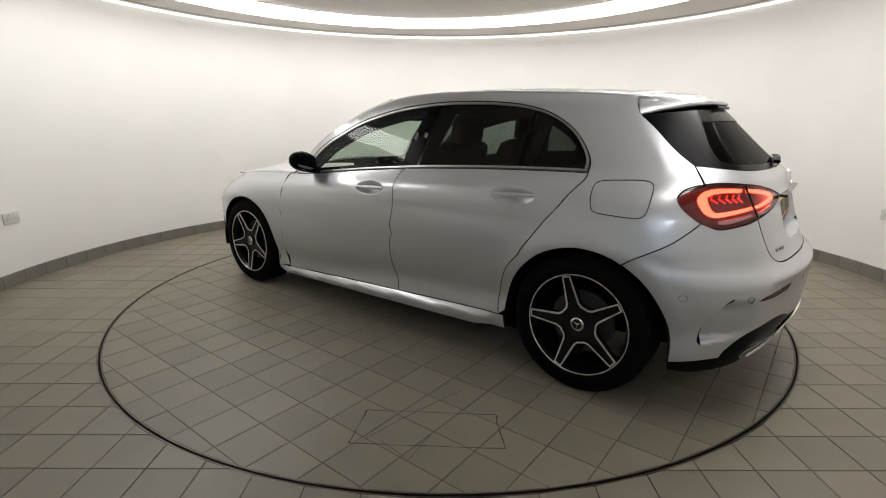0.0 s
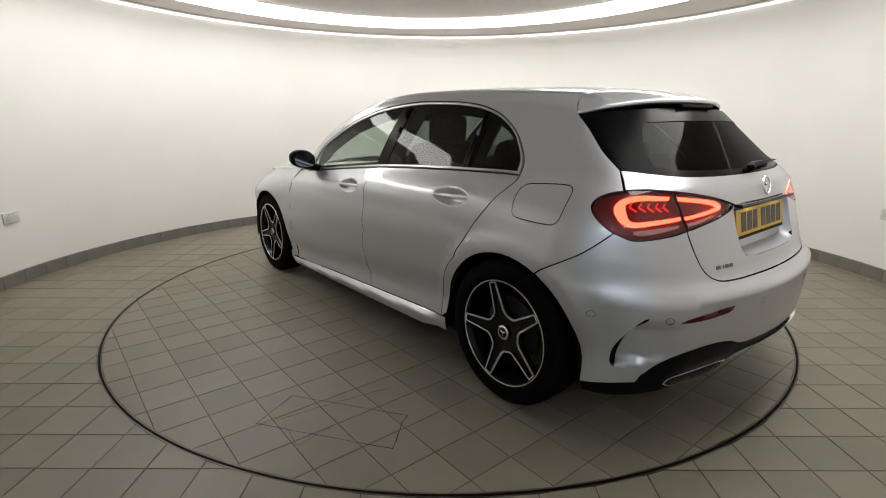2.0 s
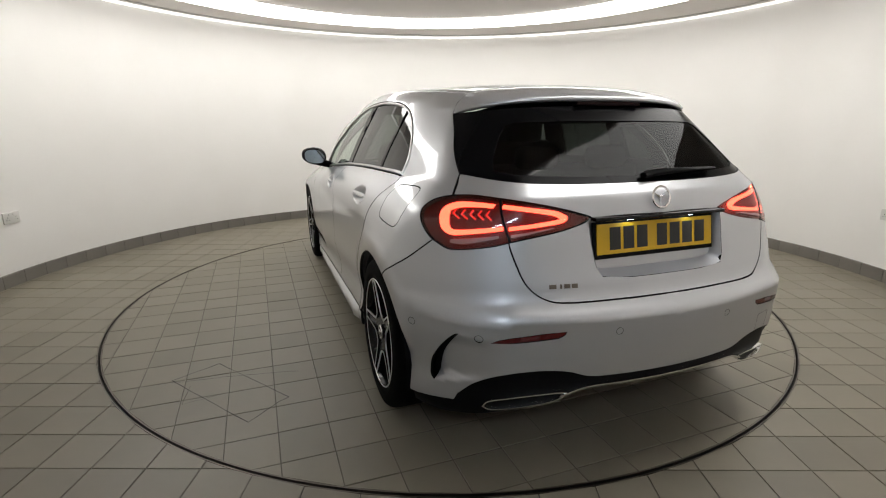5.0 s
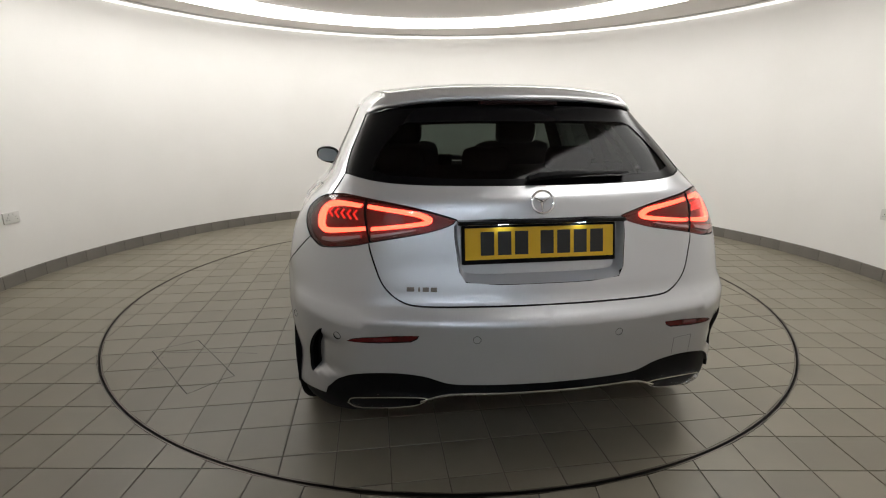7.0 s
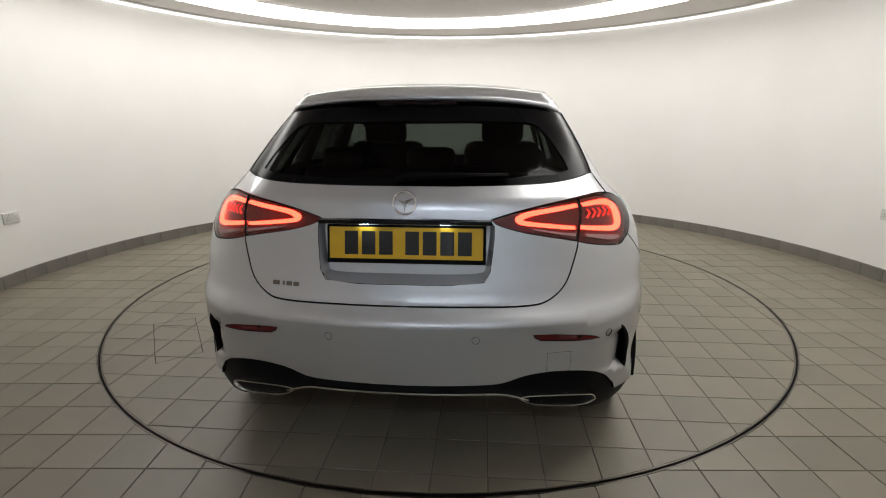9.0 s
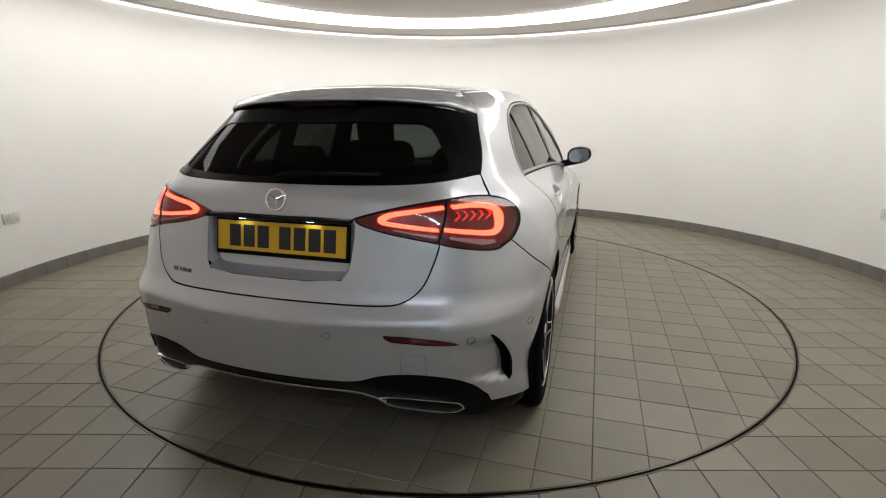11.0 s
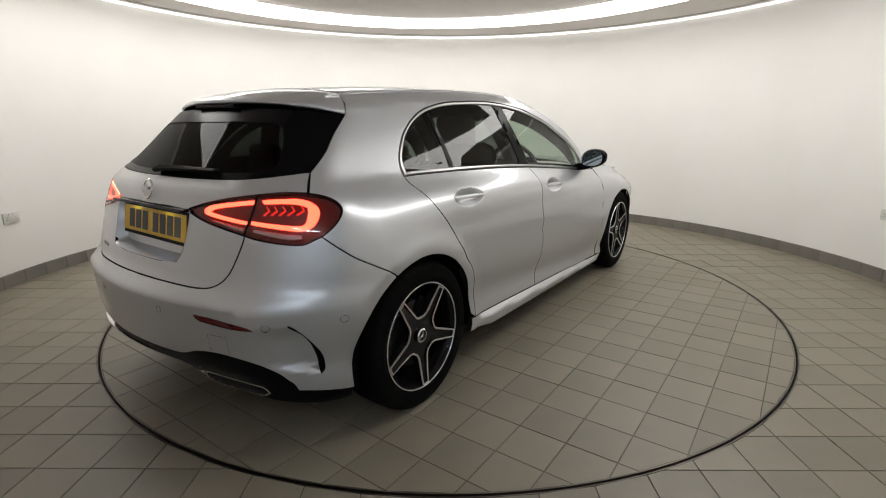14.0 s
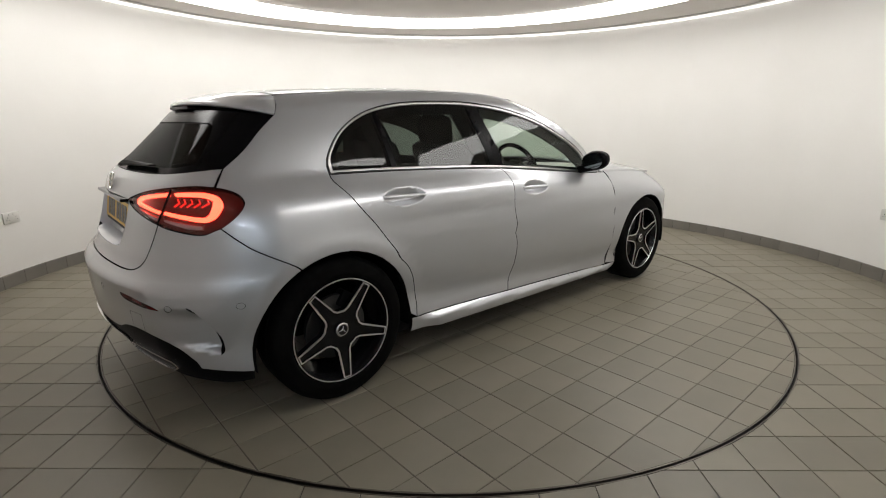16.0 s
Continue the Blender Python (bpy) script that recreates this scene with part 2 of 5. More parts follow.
REAR_X = curve([0.15, 0.22, 0.30, 0.38, 0.47, 0.56, 0.603, 0.618, 0.645, 0.67, 0.72, 0.80, 0.90, 0.98, 1.03, 1.10, 1.20, 1.30, 1.36],
               [-2.03, -2.095, -2.132, -2.150, -2.160, -2.166, -2.168, -2.160, -2.131, -2.110, -2.092, -2.062, -2.035, -2.012, -1.962, -1.888, -1.787, -1.687, -1.62])
REAR_K = curve([0.2, 0.55, 0.70, 0.85, 1.0, 1.05, 1.2, 1.32], [0.28, 0.28, 0.25, 0.20, 0.24, 0.26, 0.28, 0.30])
REAR_R = curve([0.2, 0.5, 0.65, 0.82, 0.95, 1.05, 1.2, 1.35], [0.20, 0.24, 0.28, 0.31, 0.27, 0.20, 0.18, 0.17])
NOSE_X = curve([0.15, 0.3, 0.5, 0.65, 0.75, 0.85, 1.4], [2.16, 2.22, 2.25, 2.24, 2.18, 2.02, 2.0])


def rear_x(y, z):
    return REAR_X(z) + REAR_K(z) * np.asarray(y) ** 2


def nose_x(y, z):
    return NOSE_X(z) - 0.42 * np.asarray(y) ** 2


def wrap_exact(s, z, front=False):
    """The surface point at the run s past the middle of the rear (or front) corner, at height z: s < 0 along the side, s > 0 along the end."""
    s, z = np.broadcast_arrays(np.asarray(s, float), np.asarray(z, float))
    r = 0.30 * np.ones_like(z) if front else REAR_R(z)
    q = r * math.pi / 4
    f = np.clip((s + q) / (2 * q), 0, 1) * math.pi / 2
    a = r - r * np.cos(f) + np.maximum(s - q, 0)
    b = r - r * np.sin(f) + np.maximum(-s - q, 0)
    y = np.full_like(s, 0.8)
    x = np.zeros_like(s)
    for _ in range(14):
        x = nose_x(y, z) - b if front else rear_x(y, z) + b
        y = 0.4 * y + 0.6 * (side_y(x, z) - a)
    return np.stack([x, y, z], -1)


S0, Z0, DS, DZ = -4.5, 0.12, 0.0125, 0.00625
_S, _Z = S0 + DS * np.arange(480), Z0 + DZ * np.arange(215)
TABLE = {f: wrap_exact(_S[:, None], _Z[None, :], f) for f in (False, True)}


def wrap(s, z, front=False):
    """wrap_exact, read smoothly from a table of it."""
    s, z = np.broadcast_arrays(np.asarray(s, float), np.asarray(z, float))
    T = TABLE[front]

    def weights(v, v0, d, n):
        u = np.clip((v - v0) / d, 1, n - 3.001)
        i = u.astype(int)
        t = u - i
        return i, (-0.5 * t + t * t - 0.5 * t ** 3, 1 - 2.5 * t * t + 1.5 * t ** 3, 0.5 * t + 2 * t * t - 1.5 * t ** 3, -0.5 * t * t + 0.5 * t ** 3)
    i, wi = weights(s, S0, DS, len(_S))
    j, wj = weights(z, Z0, DZ, len(_Z))
    out = 0
    for a in range(4):
        for b in range(4):
            out = out + (wi[a] * wj[b])[..., None] * T[i + a - 1, j + b - 1]
    return out


CROWN_Z = curve([-1.8, -1.6, -1.4, -1.0, -0.5, -0.1, 0.3, 0.45, 1.05, 1.6, 2.0, 2.3], [1.338, 1.365, 1.392, 1.420, 1.436, 1.438, 1.416, 1.388, 0.965, 0.89, 0.80, 0.70])


def roof_z(x, y):
    """Height of the roof."""
    ye, ze, zc = TOP_Y(x) - 0.06, TOP_Z(x) + 0.045, CROWN_Z(x)
    return zc - (zc - ze) * np.clip(np.abs(y) / ye, 0, 1.2) ** 2.4


from mathutils.geometry import delaunay_2d_cdt as geometry_cdt
# ---- materials of the car ----
def paint_material():
    m = material("silver_paint", (0.475, 0.485, 0.505), 0.36, metal=0.66, coat=0.9, coat_rough=0.02)
    n, l, b = nodes_of(m)
    tc = n.new("ShaderNodeTexCoord")
    fl = n.new("ShaderNodeTexNoise")
    fl.inputs["Scale"].default_value, fl.inputs["Detail"].default_value = 1400, 2
    l.new(tc.outputs["Object"], fl.inputs["Vector"])
    bp = n.new("ShaderNodeBump")
    bp.inputs["Strength"].default_value, bp.inputs["Distance"].default_value = 0.05, 0.0004
    l.new(fl.outputs["Fac"], bp.inputs["Height"])
    l.new(bp.outputs["Normal"], b.inputs["Normal"])
    ns = n.new("ShaderNodeTexNoise")
    ns.inputs["Scale"].default_value, ns.inputs["Detail"].default_value = 2.2, 4
    l.new(tc.outputs["Object"], ns.inputs["Vector"])
    mr = n.new("ShaderNodeMapRange")
    mr.inputs["To Min"].default_value, mr.inputs["To Max"].default_value = 0.35, 0.40
    l.new(ns.outputs["Fac"], mr.inputs["Value"])
    l.new(mr.outputs["Result"], b.inputs["Roughness"])
    return m


def glass_material(name, tint, gloss=1.0):
    """A thin pane: tinted light passes, the surface mirrors by Fresnel."""
    m = bpy.data.materials.new(name)
    m.use_nodes = True
    n, l = m.node_tree.nodes, m.node_tree.links
    n.clear()
    out = n.new("ShaderNodeOutputMaterial")
    mix = n.new("ShaderNodeMixShader")
    tr = n.new("ShaderNodeBsdfTransparent")
    gl = n.new("ShaderNodeBsdfGlossy")
    fr = n.new("ShaderNodeLayerWeight")
    pw = n.new("ShaderNodeMath")
    ad = n.new("ShaderNodeMath")
    tr.inputs["Color"].default_value = (*tint, 1)
    gl.inputs["Roughness"].default_value = 0.01
    gl.inputs["Color"].default_value = (gloss, gloss, gloss, 1)
    fr.inputs["Blend"].default_value = 0.5
    pw.operation, ad.operation = "POWER", "MULTIPLY_ADD"
    pw.inputs[1].default_value = 5.0
    ad.inputs[1].default_value, ad.inputs[2].default_value = 0.955, 0.045
    l.new(fr.outputs["Facing"], pw.inputs[0])
    l.new(pw.outputs[0], ad.inputs[0])
    l.new(ad.outputs[0], mix.inputs["Fac"])
    l.new(tr.outputs["BSDF"], mix.inputs[1])
    l.new(gl.outputs["BSDF"], mix.inputs[2])
    l.new(mix.outputs["Shader"], out.inputs["Surface"])
    return m


M_PAINT = paint_material()
M_GLASS = glass_material("tinted_glass", (0.60, 0.68, 0.62), 0.8)
M_REAR_GLASS = glass_material("darker_tinted_glass", (0.17, 0.195, 0.18), 0.7)
M_PRIVACY = glass_material("privacy_glass", (0.10, 0.112, 0.105), 0.2)
M_LENS = glass_material("red_lens", (0.92, 0.34, 0.30))
M_CLEAR = glass_material("clear_lens", (0.9, 0.9, 0.9))
M_GLOSSBLACK = material("gloss_black", (0.004, 0.004, 0.005), 0.05, spec=0.25)
M_BLADE = material("black_blade", (0.003, 0.003, 0.0035), 0.22, spec=0.06)
M_TRIMBLACK = material("black_trim", (0.004, 0.004, 0.0045), 0.5, spec=0.08)
relief(M_TRIMBLACK, 400, 0.15, 0.0005)
M_CABIN = material("cabin_cloth", (0.010, 0.010, 0.011), 0.85, spec=0.05)
vary(M_CABIN, (0.009, 0.009, 0.010), (0.017, 0.017, 0.018), 30)
M_SATIN = material("satin_trim", (0.42, 0.42, 0.41), 0.32, metal=1.0)
relief(M_SATIN, 300, 0.1, 0.0004)
M_CHROME = material("satin_chrome", (0.80, 0.80, 0.80), 0.14, metal=1.0)
rough_noise(M_CHROME, 12, 0.10, 0.2)
M_MACHINED = material("machined_alloy", (0.80, 0.80, 0.81), 0.32, metal=1.0)
rough_noise(M_MACHINED, 30, 0.28, 0.36)
M_WHEELBLACK = material("wheel_black", (0.006, 0.006, 0.007), 0.22, coat=0.2, spec=0.2)
M_TYRE = material("tyre_rubber", (0.004, 0.004, 0.004), 0.75, spec=0.04)
vary(M_TYRE, (0.0025, 0.0025, 0.0025), (0.005, 0.0048, 0.0047), 25)
M_DISC = material("brake_steel", (0.07, 0.07, 0.07), 0.5, metal=1.0)
M_MIRROR = material("mirror_glass", (0.38, 0.41, 0.42), 0.01, metal=1.0)
M_LAMPBACK = material("lamp_housing", (0.075, 0.003, 0.003), 0.3)
M_GUIDE = material("light_guide", (0.8, 0.1, 0.06), 0.3, emit=(1.0, 0.16, 0.09), glow=7.0)
M_GUIDE_DIM = material("lamp_element", (0.5, 0.03, 0.02), 0.3, emit=(1.0, 0.06, 0.04), glow=0.7)
M_LAMPCLEAR = material("reversing_reflector", (0.42, 0.22, 0.22), 0.25, metal=0.2)
M_REFLECTOR = material("red_reflector", (0.085, 0.004, 0.005), 0.15)
relief(M_REFLECTOR, 250, 0.3, 0.001)
M_BRAKE_LENS = material("smoked_red_lens", (0.008, 0.002, 0.002), 0.3, spec=0.1)
relief(M_BRAKE_LENS, 250, 0.3, 0.001)
M_PLATE = material("plate_yellow", (0.62, 0.37, 0.012), 0.4)
M_PLATETEXT = material("plate_black", (0.012, 0.012, 0.012), 0.4)
M_PLATELAMP = material("plate_led", (0.9, 0.9, 1.0), 0.3, emit=(0.62, 0.76, 1.0), glow=20.0)


# ---- panels on the car's surface ----
def xz(points):
    """Points on the flank, given as x and z, as run and z."""
    p = np.array(points, float)
    return np.stack([run_of(p[:, 1], x=p[:, 0]), p[:, 1]], -1)


def yz(points):
    """Points on the tail, given as y and z, as run and z."""
    p = np.array(points, float)
    return np.stack([run_of(p[:, 1], y=p[:, 0]), p[:, 1]], -1)


def fxz(points):
    p = np.array(points, float)
    return np.stack([run_of(p[:, 1], x=p[:, 0], front=True), p[:, 1]], -1)


def fyz(points):
    p = np.array(points, float)
    return np.stack([run_of(p[:, 1], y=p[:, 0], front=True), p[:, 1]], -1)


def run_of(z, x=None, y=None, front=False):
    z = np.asarray(z, float)
    lo, hi = np.full_like(z, -4.4), np.full_like(z, 1.35)
    for _ in range(26):
        mid = (lo + hi) / 2
        p = wrap(mid, z, front)
        past = (p[:, 0] > x if front else p[:, 0] < x) if x is not None else p[:, 1] < y
        hi, lo = np.where(past, mid, hi), np.where(past, lo, mid)
    return (lo + hi) / 2


def sm(p, n=5):
    """A smooth open run through points."""
    p = np.asarray(p, float)
    if len(p) < 3:
        return p
    q = np.vstack([2 * p[0] - p[1], p, 2 * p[-1] - p[-2]])
    out = []
    for i in range(1, len(q) - 2):
        for k in range(n):
            t = k / n
            a, b, c, d = q[i - 1], q[i], q[i + 1], q[i + 2]
            out.append(0.5 * (2 * b + (c - a) * t + (2 * a - 5 * b + 4 * c - d) * t * t + (3 * b - 3 * c + d - a) * t ** 3))
    out.append(p[-1])
    return np.array(out)


def loop(*runs, snap=0.004):
    """Joins runs end to end into one closed outline."""
    p = np.vstack(runs)
    keep = [0]
    for i in range(1, len(p)):
        if np.linalg.norm(p[i] - p[keep[-1]]) > snap:
            keep.append(i)
    if np.linalg.norm(p[keep[-1]] - p[0]) < snap:
        keep.pop()
    return p[keep]


def area(p):
    return 0.5 * np.sum(p[:, 0] * np.roll(p[:, 1], -1) - np.roll(p[:, 0], -1) * p[:, 1])


def shrink(p, d, fixed=None):
    """Moves an outline inwards by d; points that are fixed stay."""
    if area(p) < 0:
        p = p[::-1]
        fixed = None if fixed is None else fixed[::-1]
    a, b = p - np.roll(p, 1, 0), np.roll(p, -1, 0) - p
    na = np.stack([-a[:, 1], a[:, 0]], -1) / (np.linalg.norm(a, axis=1, keepdims=True) + 1e-9)
    nb = np.stack([-b[:, 1], b[:, 0]], -1) / (np.linalg.norm(b, axis=1, keepdims=True) + 1e-9)
    n = na + nb
    n /= np.maximum(np.linalg.norm(n, axis=1, keepdims=True), 0.5)
    move = d * n
    if fixed is not None:
        move[fixed, 0] = 0
    return p + move


def inside(poly, q):
    x, y = q[:, 0], q[:, 1]
    r = np.zeros(len(q), bool)
    for (x0, y0), (x1, y1) in zip(poly, np.roll(poly, -1, 0)):
        c = (y0 > y) != (y1 > y)
        xi = x0 + (y - y0) * (x1 - x0) / (y1 - y0 + 1e-15)
        r ^= c & (x < xi)
    return r


def edge_distance(poly, q):
    best = np.full(len(q), 9.0)
    for a, b in zip(poly, np.roll(poly, -1, 0)):
        ab = b - a
        t = np.clip(((q - a) @ ab) / (ab @ ab + 1e-12), 0, 1)
        best = np.minimum(best, np.linalg.norm(q - (a + t[:, None] * ab), axis=1))
    return best


def surface(q, front=False, dent=None):
    """Places and outward normals of run-and-height points."""
    def at(p):
        w = wrap(p[:, 0], p[:, 1], front)
        return w
    e = 0.002
    p = at(q)
    du = at(q + [e, 0]) - at(q - [e, 0])
    dv = at(q + [0, e]) - at(q - [0, e])
    n = np.cross(dv, du) if not front else np.cross(du, dv)
    n /= np.linalg.norm(n, axis=1, keepdims=True) + 1e-12
    n *= np.sign((n * [0, 1, 0]).sum(1) + (n[:, 0] * (1 if front else -1)))[:, None]
    if dent is not None:
        d0 = dent(q)
        g0 = (dent(q + [e, 0]) - dent(q - [e, 0]))[:, None]
        g1 = (dent(q + [0, e]) - dent(q - [0, e]))[:, None]
        p2 = p - n * d0[:, None]
        nn = np.cross(dv - n * g1, du - n * g0)
        nn /= np.linalg.norm(nn, axis=1, keepdims=True) + 1e-12
        nn *= np.sign((nn * n).sum(1))[:, None]
        return p2, nn
    return p, n


def panel(name, outline, mat, parent, holes=(), label="", gap=0.0024, depth=0.0, thick=0.014, step=0.04, front=False,
          both=False, right=False, dent=None, fine=(), back=None):
    """A sheet of the car's skin over an outline of run and height, with folded edges and an inner face.
    both: mirrored across the middle into one mesh; right: built on the right-hand side."""
    fixed = None
    if both:
        w = wrap(outline[:, 0], outline[:, 1], front)
        fixed = np.abs(w[:, 1]) < 2e-3
    out = shrink(outline, gap, fixed)
    hol = [shrink(h, -gap) for h in holes]
    lo, hi = out.min(0), out.max(0)
    gx, gy = np.meshgrid(np.arange(lo[0] + step / 2, hi[0], step), np.arange(lo[1] + step / 2, hi[1], step))
    pts = np.stack([gx.ravel(), gy.ravel()], -1)
    extra = []
    for poly, st in fine:
        l2, h2 = poly.min(0), poly.max(0)
        ax, ay = np.meshgrid(np.arange(l2[0], h2[0], st), np.arange(l2[1], h2[1], st))
        f = np.stack([ax.ravel(), ay.ravel()], -1)
        f = f[inside(poly, f)]
        pts = pts[~inside(poly, pts)]
        extra.append(f)
    clear = 0.35 * step
    sets = [pts] + extra
    kept = []
    for i, s in enumerate(sets):
        c = clear if i == 0 else 0.3 * fine[i - 1][1]
        ok = inside(out, s) & (edge_distance(out, s) > c)
        for h in hol:
            ok &= ~inside(h, s) & (edge_distance(h, s) > c)
        kept.append(s[ok])

    def densify(p):
        r = []
        on = np.abs(wrap(p[:, 0], p[:, 1], front)[:, 1]) < 3e-3
        for a, b, c in zip(p, np.roll(p, -1, 0), on & np.roll(on, -1)):
            k = max(1, int(np.linalg.norm(b - a) / step))
            new_pts = np.array([a + (b - a) * j / k for j in range(k)])
            if both and c:
                new_pts[:, 0] = run_of(new_pts[:, 1], y=0.0, front=front)
            r += list(new_pts)
        return np.array(r)
    loops = [densify(out)] + [densify(h) for h in hol]
    base, edges = [], []
    for lp in loops:
        o = len(base)
        base += list(lp)
        edges += [(o + i, o + (i + 1) % len(lp)) for i in range(len(lp))]
    allp = [Vector(p) for p in base] + [Vector(p) for k in kept for p in k]
    v2, _, f2, _, _, _ = geometry_cdt(allp, edges, [], 0, 1e-6)
    q = np.array([tuple(v) for v in v2])
    tri = np.array([f for f in f2 if len(f) == 3])
    mid = q[tri].mean(1)
    ok = inside(loops[0], mid)
    for lp in loops[1:]:
        ok &= ~inside(lp, mid)
    tri = tri[ok]
    p, n = surface(q, front, dent)
    if both:
        on = np.abs(p[:, 1]) < 3e-3
        p[on, 1] = 0
        n[on, 1] = 0
    p = p - n * depth
    # wind the triangles outwards
    fn = np.cross(p[tri[:, 1]] - p[tri[:, 0]], p[tri[:, 2]] - p[tri[:, 0]])
    flip = (fn * n[tri].mean(1)).sum(1) < 0
    tri[flip] = tri[flip][:, ::-1]
    # boundary
    count = {}
    for t in tri:
        for i in range(3):
            a, b = int(t[i]), int(t[(i + 1) % 3])
            count[(a, b)] = count.get((a, b), 0) + 1
    rim = [(a, b) for a, b in count if (b, a) not in count and not (both and abs(p[a][1]) < 1e-6 and abs(p[b][1]) < 1e-6)]
    nv = len(p)
    verts = list(p)
    faces, mats = [tuple(map(int, t)) for t in tri], [0] * len(tri)
    corner = [n[i] for t in tri for i in t]
    if thick:
        verts += list(p - n * thick)
        for t in tri:
            faces.append(tuple(int(i) + nv for i in t[::-1]))
            mats.append(1)
            corner += [-n[i] for i in t[::-1]]
        for a, b in rim:
            side = np.cross(p[b] - p[a], n[a])
            side /= np.linalg.norm(side) + 1e-12
            faces.append((a, a + nv, b + nv, b))
            # folded edges black too: the seams' shade is put into the colour
            mats.append(1)
            corner += [0.8 * side + 0.6 * n[a], side, side, 0.8 * side + 0.6 * n[b]]
    verts, corner = np.array(verts), np.array(corner)
    if right or both:
        flipped, at = [], 0
        for f in faces:
            flipped.append(corner[at:at + len(f)][::-1] * [1, -1, 1])
            at += len(f)
        mc = np.vstack(flipped)
        if both:
            middle = np.abs(verts[:, 1]) < 1e-6
            o = len(verts)
            new_at = np.where(middle, np.arange(o), o + np.cumsum(~middle) - 1)
            mf = [tuple(int(new_at[i]) for i in reversed(f)) for f in faces]
            verts = np.vstack([verts, verts[~middle] * [1, -1, 1]])
            faces, mats, corner = faces + mf, mats + mats, np.vstack([corner, mc])
        else:
            verts, corner = verts * [1, -1, 1], mc
            faces = [tuple(reversed(f)) for f in faces]
    me = bpy.data.meshes.new(name)
    me.from_pydata(verts.tolist(), [], faces)
    me.materials.append(mat)
    me.materials.append(back or M_TRIMBLACK)
    me.polygons.foreach_set("material_index", mats)
    me.polygons.foreach_set("use_smooth", [True] * len(faces))
    me.update()
    corner /= np.linalg.norm(corner, axis=1, keepdims=True) + 1e-12
    me.normals_split_custom_set(corner.tolist())
    ob = new(name, me)
    ob.parent = parent
    if label:
        ob["label"] = label
    return ob


def ribbon(name, line, width, mat, parent, proud=0.004, under=0.004, closed=False, front=False, right=False, label=""):
    """A strip along a line on the surface; width may vary along it."""
    line = np.asarray(line, float)
    w = np.full(len(line), width) if np.isscalar(width) else np.interp(np.linspace(0, 1, len(line)), np.linspace(0, 1, len(width)), width)
    if closed:
        t = np.roll(line, -1, 0) - np.roll(line, 1, 0)
    else:
        t = np.gradient(line, axis=0)
    t /= np.linalg.norm(t, axis=1, keepdims=True) + 1e-12
    nrm = np.stack([-t[:, 1], t[:, 0]], -1)
    a, b = line + nrm * w[:, None] / 2, line - nrm * w[:, None] / 2
    (pa, na), (pb, nb), (pm, nm) = surface(a, front), surface(b, front), surface(line, front)
    sec = [pa - na * under, pa * 0.85 + pb * 0.15 + na * proud * 0.8, pm + nm * proud, pb * 0.85 + pa * 0.15 + nb * proud * 0.8, pb - nb * under]
    v = np.stack(sec, 1)
    if right:
        v = v * [1, -1, 1]
    k, n = 5, len(line)
    f = []
    for i in range(n if closed else n - 1):
        j = (i + 1) % n
        for c in range(k):
            d = (c + 1) % k
            f.append((i * k + c, j * k + c, j * k + d, i * k + d))
    if not closed:
        f += [tuple(range(k)), tuple((n - 1) * k + c for c in reversed(range(k)))]
    bm = bmesh.new()
    vs = [bm.verts.new(x) for x in v.reshape(-1, 3)]
    for x in f:
        bm.faces.new([vs[i] for i in x])
    bmesh.ops.recalc_face_normals(bm, faces=bm.faces)
    return part(name, bm, mat, parent, label, angle=50)


def grid_sheet(name, f, nu, nv, mat, parent, label="", thick=0.012):
    """A sheet from a function of two runs 0..1, with an inner face."""
    P = np.array([[f(i / (nu - 1), j / (nv - 1)) for j in range(nv)] for i in range(nu)])
    bm = bmesh.new()
    vs = [[bm.verts.new(P[i, j]) for j in range(nv)] for i in range(nu)]
    for i in range(nu - 1):
        for j in range(nv - 1):
            bm.faces.new((vs[i][j], vs[i + 1][j], vs[i + 1][j + 1], vs[i][j + 1]))
    bmesh.ops.recalc_face_normals(bm, faces=bm.faces)
    if sum(x.normal.z for x in bm.faces) < 0:
        bmesh.ops.reverse_faces(bm, faces=bm.faces)
    ob = part(name, bm, mat, parent, label, smooth=True)
    if thick:
        ob.data.materials.append(M_CABIN)
        md = ob.modifiers.new("thickness", "SOLIDIFY")
        md.thickness, md.offset, md.material_offset = thick, -1, 1
        md.use_rim = True
    return ob


# ---- the car ----
car = tagged(new("car"), "metallic silver five-door hatchback with lit red tail lamps, on the turntable", "car")

# seams of the flank, x and z
S_DOOR_FRONT = [(0.876, 0.895), (0.882, 0.836), (0.875, 0.743), (0.892, 0.596), (0.901, 0.469), (0.892, 0.341), (0.855, 0.222)]
S_B = [(-0.245, 0.985), (-0.212, 0.939), (-0.224, 0.834), (-0.212, 0.719), (-0.199, 0.582), (-0.194, 0.459), (-0.208, 0.373), (-0.237, 0.261)]
S_SILL_TOP = [(0.995, 0.204), (0.855, 0.212), (0.541, 0.228), (0.083, 0.249), (-0.237, 0.261), (-0.641, 0.277), (-0.945, 0.286)]
S_REAR_DOOR = [(-0.945, 0.286), (-0.94, 0.373), (-0.968, 0.487), (-1.023, 0.586), (-1.094, 0.682), (-1.176, 0.792), (-1.246, 0.878), (-1.287, 0.944), (-1.316, 1.012)]
S_DLO = [(0.64, 0.915), (0.655, 0.985), (0.565, 1.085), (0.42, 1.168), (0.227, 1.25), (-0.044, 1.314), (-0.339, 1.344), (-0.564, 1.347), (-0.817, 1.333),
         (-0.985, 1.303), (-1.105, 1.259), (-1.208, 1.194), (-1.278, 1.12), (-1.312, 1.063), (-1.316, 1.012)]
